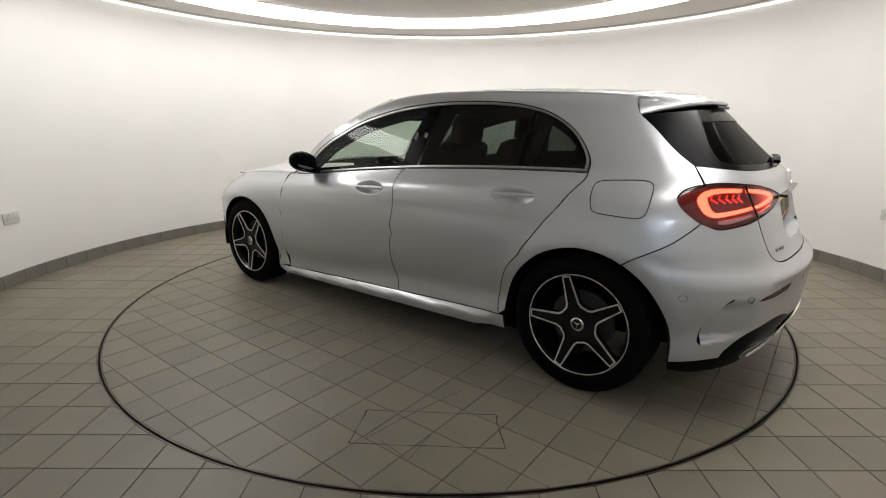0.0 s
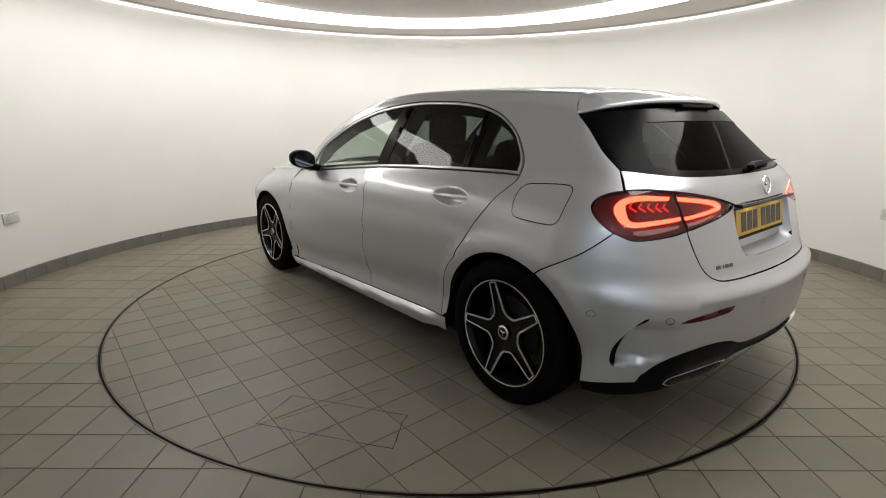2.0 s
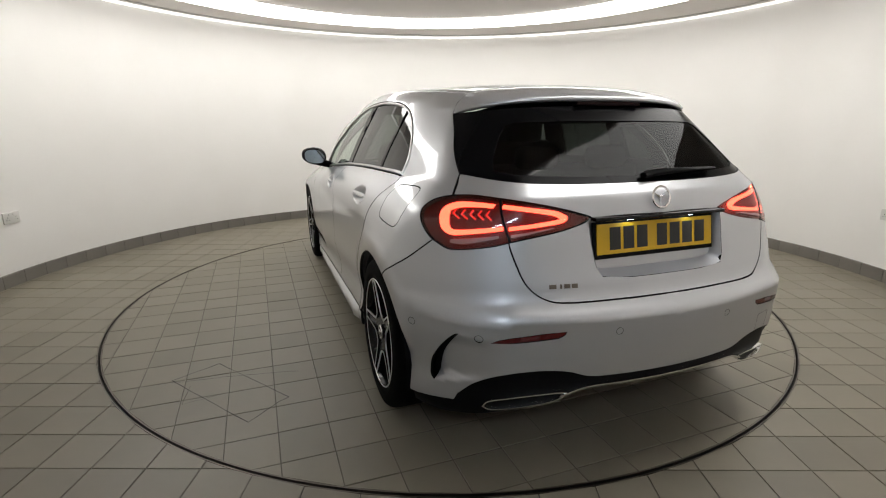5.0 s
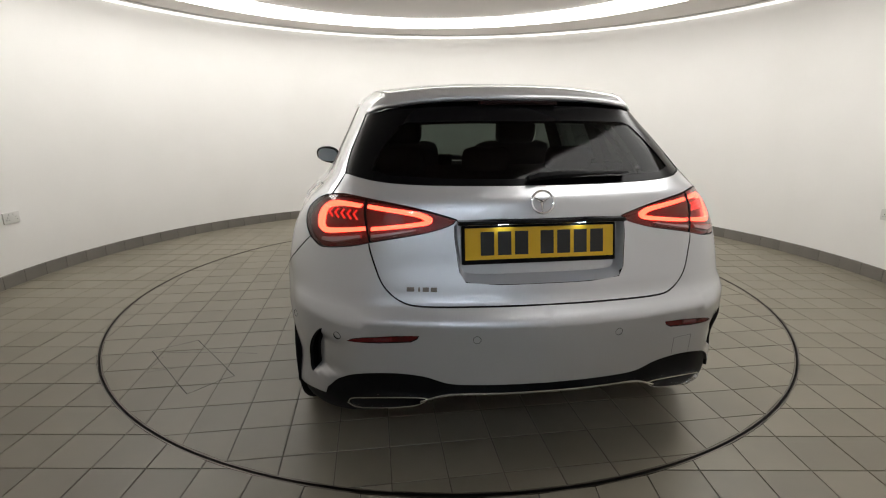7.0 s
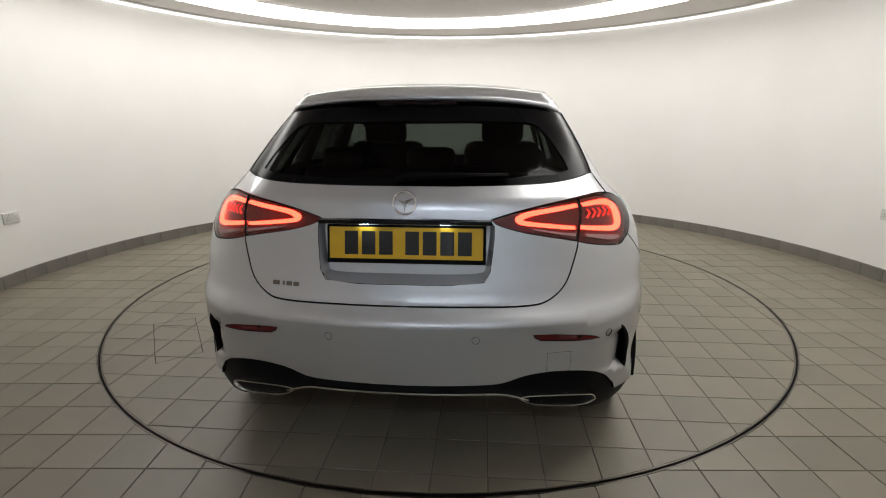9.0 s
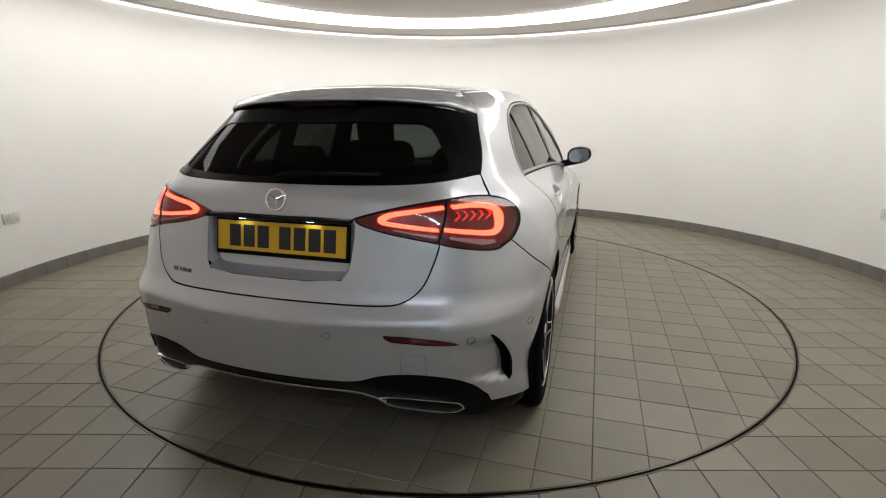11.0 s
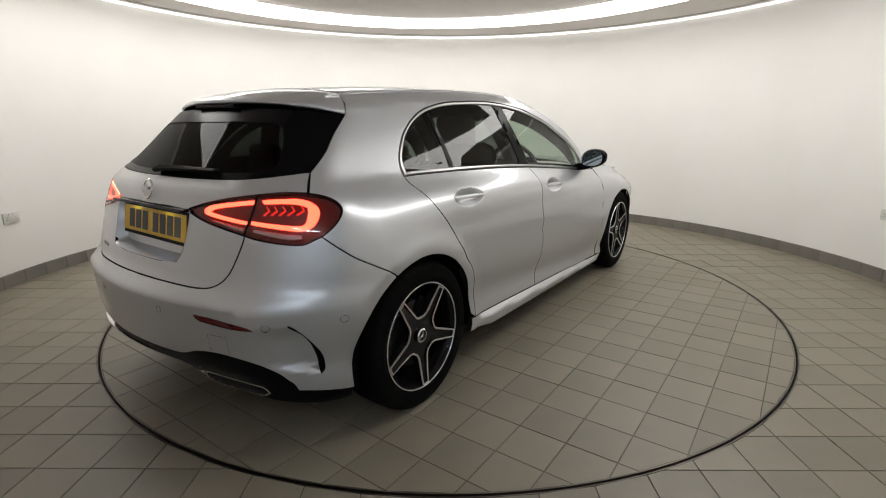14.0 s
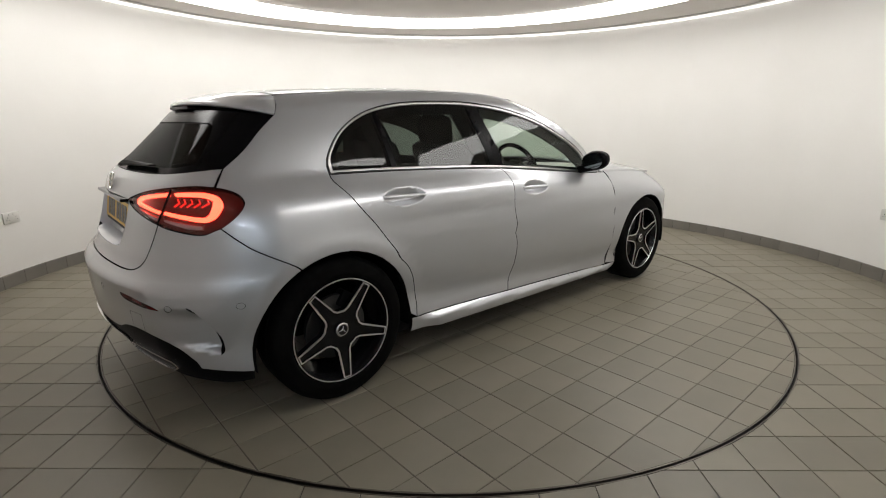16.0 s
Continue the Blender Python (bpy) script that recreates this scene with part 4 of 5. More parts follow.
    for r in (False, True):
        panel("vent_slot", shrink(slot, -0.005), M_TRIMBLACK, bumper, depth=0.037, gap=0.0, thick=0.0, step=0.02, right=r, label="black vent slot")
    diff = loop(sm(yz(DIFF_TOP)), xz(LOW_SIDE), xz([(-1.765, 0.215)]), sm(yz([(0.78, 0.20), (0.707, 0.222), (0.60, 0.246), (0.51, 0.272), (0.425, 0.31), (0.34, 0.347), (0.22, 0.353), (0.0, 0.355)])))
    dif = panel("diffuser", diff, M_TRIMBLACK, bumper, both=True, depth=0.012, gap=-0.003, step=0.03, label="black lower diffuser")
    for r in (False, True):
        ribbon("chrome_strip", sm(yz([(0.0, 0.362), (0.22, 0.360), (0.335, 0.354), (0.42, 0.322)])), 0.010, M_CHROME, dif, proud=0.006, under=0.016, right=r)
        tail = sm(yz([(0.665, 0.283), (0.65, 0.306), (0.60, 0.320), (0.5, 0.332), (0.42, 0.337), (0.395, 0.329), (0.44, 0.300), (0.55, 0.278), (0.635, 0.270), (0.665, 0.283)]), 4)[:-1]
        tip = ribbon("exhaust_trim", tail, 0.007, M_CHROME, dif, proud=0.003, under=0.014, closed=True, right=r, label="chrome exhaust surround")
        panel("exhaust_opening", tail, M_TRIMBLACK, tip, depth=0.0105, gap=0.004, thick=0.0, step=0.02, right=r)
    for y in (0.27, 0.09, -0.09, -0.27):
        bm = bmesh.new()
        box(bm, (-2.085, y - 0.006, 0.298), (-1.90, y + 0.006, 0.36), 0.003)
        for v in bm.verts:
            if v.co.z < 0.33:
                v.co.x = max(v.co.x, -2.04)
        part("diffuser_fin", bm, M_TRIMBLACK, dif)
    # parking sensors and tow cover
    for (y, z) in ((0.69, 0.542), (0.24, 0.560)):
        for r in (False, True):
            sensor(y, z, bumper, r)
    for r in (False, True):
        sensor(None, 0.547, bumper, r, x=-1.79)
    tow = yz([(0.555, 0.425), (0.555, 0.50), (0.475, 0.50), (0.475, 0.425)])
    ribbon("tow_cover_seam", np.vstack([tow]), 0.0018, M_TRIMBLACK, bumper, proud=0.0006, closed=True, right=True)


def sensor(y, z, parent, right, x=None):
    c = yz([(y, z)])[0] if x is None else xz([(x, z)])[0]
    line = np.array([[c[0] + 0.0125 * math.cos(a), c[1] + 0.0125 * math.sin(a)] for a in np.linspace(0, 2 * math.pi, 18, endpoint=False)])
    ribbon("parking_sensor", line, 0.0018, M_TRIMBLACK, parent, proud=0.0006, closed=True, right=right)


def wiper_mesh():
    bm = bmesh.new()
    pts = [(0.035, 1.048), (0.0, 1.054), (-0.06, 1.058), (-0.14, 1.061), (-0.22, 1.062), (-0.34, 1.062)]
    wid = [0.016, 0.022, 0.020, 0.016, 0.010, 0.006]
    rows = []
    for (y, z), w in zip(pts, wid):
        x = float(REAR_X(z) + REAR_K(z) * y * y) - 0.012
        rows.append([bm.verts.new(p) for p in ((x + 0.006, y, z + w * 0.55), (x - 0.018, y, z + w * 0.7), (x - 0.026, y, z + w * 0.1), (x - 0.018, y, z - w * 0.5), (x + 0.006, y, z - w * 0.45))])
    for a, b in zip(rows, rows[1:]):
        for j in range(5):
            bm.faces.new((a[j], a[(j + 1) % 5], b[(j + 1) % 5], b[j]))
    bm.faces.new(rows[0]), bm.faces.new(rows[-1][::-1])
    bmesh.ops.recalc_face_normals(bm, faces=bm.faces)
    return bm


def build_top():
    def edge_y(x):
        return float(TOP_Y(x)) - 0.061

    def roof(a, b):
        y01 = (b - 0.5) * 2
        x0, x1 = 0.075 + 0.34 * (1 - y01 * y01), -1.43 - 0.043 * (1 - y01 * y01)
        x = x0 + (x1 - x0) * a
        y = y01 * edge_y(min(x, 0.4) if a > 0.3 else min(x, 0.08))
        return (x, y, float(roof_z(x, y)))
    r = grid_sheet("roof", roof, 50, 25, M_PAINT, car, thick=0.02)
    def lining(a, b):
        x, y, z = roof(0.02 + 0.96 * a, b)
        return (x, y * 0.98, z - 0.05)
    grid_sheet("headlining", lining, 24, 13, M_CABIN, car, thick=0.0)

    # windscreen between the front pillars
    run = sm(xz(PILLAR))
    edge = wrap(run[:, 0], run[:, 1])

    def screen(a, b):
        k = a * (len(edge) - 1)
        i = min(int(k), len(edge) - 2)
        p = edge[i] + (edge[i + 1] - edge[i]) * (k - i)
        y01 = (b - 0.5) * 2
        bulge = (1 - y01 * y01)
        return (p[0] + (0.34 - 0.10 * a) * bulge, p[1] * y01, p[2] + 0.042 * bulge)
    grid_sheet("windscreen", screen, 22, 17, M_GLASS, car, thick=0.0)

    # bonnet
    def bonnet(a, b):
        y01 = (b - 0.5) * 2
        x = 0.84 + (1.70 - 0.84) * a
        ye, ze = float(BELT_Y(x)) - 0.003, float(BELT_Z(x)) - 0.002
        zc = float(np.interp(x, [0.84, 1.3, 1.6, 1.78], [0.95, 0.935, 0.885, 0.83]))
        xx = x + 0.24 * (1 - y01 * y01)
        return (xx, ye * y01, ze + (zc - ze) * (1 - abs(y01) ** 2.2))
    grid_sheet("bonnet", bonnet, 24, 21, M_PAINT, car)
    # front bumper and grille
    fb = loop(fxz([(1.737, 0.20), (1.745, 0.30), (1.80, 0.45), (1.83, 0.57)]), fyz([(0.6, 0.595), (0.45, 0.63), (0.38, 0.69), (0.40, 0.71), (0.0, 0.73), (0.0, 0.17), (0.5, 0.17)]))
    fbumper = panel("front_bumper", fb, M_PAINT, car, both=True, front=True, step=0.05)
    gr = loop(fyz([(0.0, 0.66), (0.36, 0.64), (0.33, 0.46), (0.0, 0.44)]))
    panel("grille", gr, M_GLOSSBLACK, fbumper, both=True, front=True, step=0.05, depth=-0.006)
    for r_ in (False, True):
        panel("side_intake", loop(fxz([(1.80, 0.48), (1.84, 0.48), (1.84, 0.36), (1.79, 0.34)])), M_TRIMBLACK, fbumper, front=True, step=0.03, depth=-0.002, right=r_)


# ---- wheels, mirrors, cabin, underside ----
def wheel(x, right, spin):
    w = new("wheel")
    w.parent = car
    side = -1 if right else 1
    turn = Matrix.Rotation(radians(-90 * side), 4, "X") @ Matrix.Rotation(radians(spin), 4, "Z")
    w.matrix_local = Matrix.Translation((x, 0.79 * side, 0.332)) @ turn

    def add(name, bm, mat, parent=w, label="", angle=35):
        bmesh.ops.recalc_face_normals(bm, faces=bm.faces)
        return part(name, bm, mat, parent, label, angle=angle)
    bm = bmesh.new()
    lathe(bm, [(0.240, 0.084), (0.248, 0.095), (0.258, 0.0975), (0.268, 0.100), (0.272, 0.0985), (0.296, 0.098), (0.314, 0.092), (0.325, 0.080), (0.331, 0.062), (0.332, 0.035), (0.332, 0.033), (0.326, 0.032), (0.326, 0.027), (0.332, 0.026),
               (0.332, -0.03), (0.326, -0.031), (0.326, -0.037), (0.332, -0.038), (0.331, -0.085), (0.318, -0.108), (0.25, -0.11), (0.240, -0.09)], 72)
    add("tyre", bm, M_TYRE, label="black low-profile tyre")
    bm = bmesh.new()
    lathe(bm, [(0.2425, 0.088), (0.240, 0.0935), (0.2315, 0.0935), (0.227, 0.084), (0.213, 0.055), (0.205, -0.04), (0.2, -0.092), (0.2425, -0.092)], 72)
    rim = add("rim", bm, M_WHEELBLACK, label="gloss black alloy rim")
    bm = bmesh.new()
    lathe(bm, [(0.2352, 0.0932), (0.2412, 0.0932), (0.2402, 0.0952), (0.2362, 0.0952)], 90)
    add("rim_edge", bm, M_MACHINED, label="bright machined rim edge", angle=12)

    def h(r):
        return 0.078 + 0.014 * (r / 0.222) ** 1.5
    outer = []
    for k in range(5):
        a = 2 * math.pi * k / 5
        d, t = (math.cos(a), math.sin(a)), (-math.sin(a), math.cos(a))
        pts = [(0.100, -0.0315), (0.16, -0.0262), (0.2315, -0.0190), (0.2315, 0.0190), (0.16, 0.0262), (0.100, 0.0315), (0.083, 0.0395)]
        pts = [(0.083, -0.0395)] + pts
        outer += [(p * d[0] + q * t[0], p * d[1] + q * t[1]) for p, q in pts]
    out = np.array(outer)
    inn = shrink(out, 0.0078)
    n = len(out)
    bm = bmesh.new()
    hgt = lambda p: h(math.hypot(*p))
    o1 = [bm.verts.new((*p, hgt(p))) for p in out]
    o0 = [bm.verts.new((*p, hgt(p) - 0.034)) for p in out]
    c = bm.verts.new((0, 0, 0.068))
    i0 = [bm.verts.new((*p, hgt(p) - 0.006)) for p in inn]
    i1 = [bm.verts.new((*p, hgt(p))) for p in inn]
    for i in range(n):
        j = (i + 1) % n
        bm.faces.new((o0[i], o0[j], o1[j], o1[i]))
        bm.faces.new((o1[i], o1[j], i1[j], i1[i]))
        bm.faces.new((i1[i], i1[j], i0[j], i0[i]))
        bm.faces.new((i0[i], i0[j], c))
    add("spokes", bm, M_WHEELBLACK, label="five black twin-edge spokes")
    bm = bmesh.new()
    a1 = [bm.verts.new((*p, hgt(p) + 0.0018)) for p in out]
    b1 = [bm.verts.new((*p, hgt(p) + 0.0018)) for p in inn]
    a0 = [bm.verts.new((*p, hgt(p) - 0.003)) for p in shrink(out, -0.0004)]
    for i in range(n):
        j = (i + 1) % n
        bm.faces.new((a1[i], a1[j], b1[j], b1[i]))
        bm.faces.new((a0[i], a0[j], a1[j], a1[i]))
    add("spoke_edge", bm, M_MACHINED, label="bright machined spoke edges", angle=4)
    bm = bmesh.new()
    lathe(bm, [(0.001, 0.084), (0.026, 0.083), (0.031, 0.079), (0.033, 0.06), (0.001, 0.06)], 40)
    cap = add("hub_cap", bm, M_WHEELBLACK)
    bm = bmesh.new()
    lathe(bm, [(0.0235, 0.0835), (0.0325, 0.0805), (0.0325, 0.0825), (0.0275, 0.086), (0.0235, 0.0855)], 40)
    for k in range(3):
        a = 2 * math.pi * k / 3 + 0.3
        d, s = Vector((math.cos(a), math.sin(a), 0)), Vector((-math.sin(a), math.cos(a), 0))
        z = Vector((0, 0, 0.0845))
        v = [bm.verts.new(p + z) for p in (s * 0.004, d * 0.0235, -s * 0.004, Vector((0, 0, 0.003)))]
        bm.faces.new((v[0], v[1], v[3]))
        bm.faces.new((v[1], v[2], v[3]))
    add("cap_ring", bm, M_CHROME, cap, label="round chrome cap ring")
    bm = bmesh.new()
    lathe(bm, [(0.06, 0.028), (0.15, 0.028), (0.15, 0.004), (0.06, 0.004)], 48)
    add("brake_disc", bm, M_DISC)
    bm = bmesh.new()
    box(bm, (0.085, -0.06, -0.02), (0.165, 0.06, 0.045), 0.012)
    add("brake_caliper", bm, M_TRIMBLACK)
    bm = bmesh.new()
    lathe(bm, [(0.001, 0.062), (0.07, 0.055), (0.07, -0.08), (0.001, -0.08)], 32)
    add("hub", bm, M_TRIMBLACK)


def wing_mirror(right):
    sg = -1 if right else 1
    root = new("wing_mirror")
    root.parent = car
    c = Vector((0.572, 0.905, 0.988))
    def shell(grow, x_lo, x_hi):
        bm = bmesh.new()
        bmesh.ops.create_uvsphere(bm, u_segments=32, v_segments=20, radius=1.0)
        for v in bm.verts:
            x, y, z = v.co
            r = (abs(y) ** 2.6 + abs(z) ** 2.6) ** (1 / 2.6) / (math.hypot(y, z) + 1e-9)
            k = 1 / max(r, 1e-6) if math.hypot(y, z) > 1e-6 else 1
            y, z = y * k, z * k
            px = max(x * (0.075 if x > 0 else 0.06), -0.048)
            taper = 1 - 0.18 * max(0, y)
            v.co = Vector((px, y * 0.088, z * 0.064 * taper + 0.01 * y)) * grow
        cut = [(Vector((x_lo, 0, 0)), Vector((1, 0, 0)))] if x_lo is not None else []
        for co, no in cut:
            bmesh.ops.bisect_plane(bm, geom=list(bm.verts) + list(bm.edges) + list(bm.faces), plane_co=co, plane_no=no, clear_inner=True)
        for v in bm.verts:
            v.co = Vector(((v.co + c).x, (v.co + c).y * sg, (v.co + c).z))
        bmesh.ops.recalc_face_normals(bm, faces=bm.faces)
        return bm
    part("mirror_housing", shell(1.0, None, None), M_BLADE, root, "gloss black housing", angle=50)
    part("mirror_cap", shell(1.03, 0.004, None), M_BLADE, root, "gloss black cap", angle=50)
    bm = bmesh.new()
    ring = []
    for i in range(28):
        a = 2 * math.pi * i / 28
        y, z = math.copysign(abs(math.cos(a)) ** 0.75, math.cos(a)), math.copysign(abs(math.sin(a)) ** 0.75, math.sin(a))
        ring.append(bm.verts.new((c.x - 0.0495, (c.y + y * 0.074) * sg, c.z + z * 0.050 + 0.006 * y)))
    bm.faces.new(ring)
    bmesh.ops.recalc_face_normals(bm, faces=bm.faces)
    ob = part("mirror_glass", bm, M_MIRROR, root, "mirror glass")
    bm = bmesh.new()
    box(bm, (0.535, 0.775, 0.895), (0.615, 0.90, 0.945), 0.015)
    for v in bm.verts:
        v.co.z += (v.co.y - 0.775) * 0.22
        v.co.y *= sg
    bmesh.ops.recalc_face_normals(bm, faces=bm.faces)
    part("mirror_foot", bm, M_TRIMBLACK, root, angle=50)


def soft_box(bm, lo, hi, bevel, lean=0.0, base=0.0):
    vs = box(bm, lo, hi, bevel)
    for v in vs:
        v.co.x -= (v.co.z - base) * lean
    return vs


def cabin():
    for sg in (1, -1):
        y = 0.37 * sg
        seat = new("front_seat")
        seat.parent = car
        bm = bmesh.new()
        soft_box(bm, (-0.15, y - 0.25, 0.42), (0.38, y + 0.25, 0.60), 0.06)
        part("seat_cushion", bm, M_CABIN, seat, angle=60)
        bm = bmesh.new()
        soft_box(bm, (-0.22, y - 0.24, 0.55), (-0.08, y + 0.24, 1.12), 0.06, 0.35, 0.55)
        part("seat_back", bm, M_CABIN, seat, angle=60)
        bm = bmesh.new()
        soft_box(bm, (-0.42, y - 0.13, 1.10), (-0.32, y + 0.13, 1.28), 0.045, 0.1, 1.1)
        part("headrest", bm, M_CABIN, seat, angle=60)
    bench = new("rear_bench")
    bench.parent = car
    bm = bmesh.new()
    soft_box(bm, (-1.0, -0.66, 0.42), (-0.5, 0.66, 0.58), 0.06)
    part("seat_cushion", bm, M_CABIN, bench, angle=60)
    bm = bmesh.new()
    soft_box(bm, (-1.05, -0.66, 0.55), (-0.92, 0.66, 1.03), 0.06, 0.3, 0.55)
    part("seat_back", bm, M_CABIN, bench, angle=60)
    for y in (-0.42, 0.0, 0.42):
        bm = bmesh.new()
        soft_box(bm, (-1.21, y - 0.12, 1.0), (-1.12, y + 0.12, 1.12), 0.04, 0.1, 1.0)
        part("headrest", bm, M_CABIN, bench, angle=60)
    bm = bmesh.new()
    soft_box(bm, (0.55, -0.72, 0.62), (1.0, 0.72, 0.90), 0.08)
    part("dashboard", bm, M_CABIN, car, angle=60)
    bm = bmesh.new()
    soft_box(bm, (0.52, -0.10, 0.86), (0.545, 0.28, 0.985), 0.01)
    part("display", bm, M_GLOSSBLACK, car, angle=60)
    bm = bmesh.new()
    m = Matrix.Translation((0.40, -0.37, 0.92)) @ Matrix.Rotation(radians(65), 4, "Y")
    ring = []
    for i in range(36):
        a = 2 * math.pi * i / 36
        ring.append([bm.verts.new(m @ Vector(((0.178 + 0.015 * math.cos(b)) * math.cos(a), (0.178 + 0.015 * math.cos(b)) * math.sin(a), 0.015 * math.sin(b)))) for b in np.linspace(0, 2 * math.pi, 8, endpoint=False)])
    for i in range(36):
        for j in range(8):
            bm.faces.new((ring[i][j], ring[(i + 1) % 36][j], ring[(i + 1) % 36][(j + 1) % 8], ring[i][(j + 1) % 8]))
    for a in (0.0, 1.9, -1.9):
        box(bm, (0.03, -0.014, -0.008), (0.175, 0.014, 0.008), 0.0, m @ Matrix.Rotation(a, 4, "Z"))
    box(bm, (-0.055, -0.06, -0.02), (0.055, 0.06, 0.02), 0.015, m)
    bmesh.ops.recalc_face_normals(bm, faces=bm.faces)
    part("steering_wheel", bm, M_TRIMBLACK, car, angle=50)
    bm = bmesh.new()
    box(bm, (0.30, -0.12, 1.245), (0.325, 0.12, 1.31), 0.012)
    box(bm, (0.31, -0.02, 1.30), (0.36, 0.02, 1.40), 0.008)
    part("inner_mirror", bm, M_TRIMBLACK, car, angle=50)
    # floor pan, arch liners, underside
    bm = bmesh.new()
    box(bm, (-1.0, -0.80, 0.19), (1.0, 0.80, 0.24))
    box(bm, (-1.86, -0.52, 0.20), (-1.0, 0.52, 0.30))
    box(bm, (1.0, -0.52, 0.19), (2.0, 0.52, 0.30))
    box(bm, (-1.93, -0.60, 0.26), (-1.80, 0.60, 0.32), 0.02)
    part("underside", bm, M_TRIMBLACK, car)
    bm = bmesh.new()
    box(bm, (-1.84, -0.52, 0.58), (-1.10, 0.52, 0.62))
    part("boot_floor", bm, M_CABIN, car)
    for x in (-1.372, 1.365):
        for sg in (1, -1):
            bm = bmesh.new()
            rows = []
            for a in np.linspace(radians(-8), radians(188), 30):
                cx, cz = x + 0.386 * math.cos(a), 0.305 + 0.39 * math.sin(a)
                rows.append([bm.verts.new((cx, sg * yy, cz)) for yy in (0.868, 0.52)])
            hub = [bm.verts.new((x, sg * 0.52, 0.25))]
            for p, q in zip(rows, rows[1:]):
                bm.faces.new((p[0], q[0], q[1], p[1]))
                bm.faces.new((p[1], q[1], hub[0]))
            bmesh.ops.recalc_face_normals(bm, faces=bm.faces)
            part("arch_liner", bm, M_TRIMBLACK, car, angle=60)
    for sg in (1, -1):
        bm = bmesh.new()
        soft_box(bm, (0.86, 0.70 * sg - 0.03, 0.24), (0.98, 0.70 * sg + 0.03, 0.62), 0.02)
        part("scuttle", bm, M_TRIMBLACK, car)


for r_ in (False, True):
    build_side(r_)
build_tail()
build_top()
for x_, r_, s_ in ((-1.365, False, 70), (1.365, False, 12), (-1.365, True, 56), (1.365, True, 27)):
    wheel(x_, r_, s_)
for r_ in (False, True):
    wing_mirror(r_)
cabin()


# ---- floor of square tiles and the turntable ----
DISC_R = 2.255
PITCH, PITCH_X, GAP = 0.2045, 0.2034, 0.0045


def slab(poly, z0, z1, bevel=0.0014):
    """A tile: prism over a convex polygon with a slightly sloped rim."""
    n = len(poly)
    mx, my = sum(p[0] for p in poly) / n, sum(p[1] for p in poly) / n
    size = max(math.hypot(p[0] - mx, p[1] - my) for p in poly)
    k = 1 - bevel / max(size, 0.01)
    v = [(p[0], p[1], z0) for p in poly] + [(p[0], p[1], z1 - bevel) for p in poly] + [(mx + (p[0] - mx) * k, my + (p[1] - my) * k, z1) for p in poly]
    f = [tuple(range(2 * n, 3 * n))]
    for i in range(n):
        j = (i + 1) % n
        f += [(i, j, n + j, n + i), (n + i, n + j, 2 * n + j, 2 * n + i)]
    return v, f


def square(cx, cy):
    h = (PITCH - GAP) / 2
    return [(cx - h, cy - h), (cx + h, cy - h), (cx + h, cy + h), (cx - h, cy + h)]


WHOLE = None


def whole_tile():
    """The mesh that all uncut tiles share."""
    global WHOLE
    if WHOLE is None:
        v, f = slab(square(0, 0), -0.012, 0.0)
        WHOLE = bpy.data.meshes.new("tile")
        WHOLE.from_pydata(v, [], f)
        WHOLE.materials.append(M_TILE)
    return WHOLE


def lay(parent, centres, cut, near, drop=0.0):
    """Tiles at their centres: the near ones as parts, the rest in one mesh."""
    rest_v, rest_f = [], []
    rng = random.Random(5)
    for cx, cy in centres:
        poly = square(cx, cy)
        inside_all = True
        for c in cut:
            vals = [c(p) for p in poly]
            if min(vals) < 0:
                inside_all = False
                poly = clip_polygon(poly, c) if max(vals) > 0 else []
            if len(poly) < 3:
                break
        if len(poly) < 3:
            continue
        dz = rng.uniform(-0.0007, 0.0005) + drop
        if near(cx, cy):
            if inside_all:
                ob = new("tile", whole_tile())
                ob.location = (cx, cy, dz)
            else:
                ox, oy = poly[0]
                v, f = slab([(x - cx, y - cy) for x, y in poly], -0.012, 0.0)
                ob = mesh_object("tile", v, f, M_TILE)
                ob.location = (cx, cy, dz)
            ob.parent = parent
        else:
            v, f = slab(poly, -0.012, 0.0)
            o = len(rest_v)
            rest_v += [(x, y, z + dz) for x, y, z in v]
            rest_f += [tuple(i + o for i in g) for g in f]
    if rest_v:
        tagged(mesh_object("tiles_far", rest_v, rest_f, M_TILE, parent), kind="stuff")


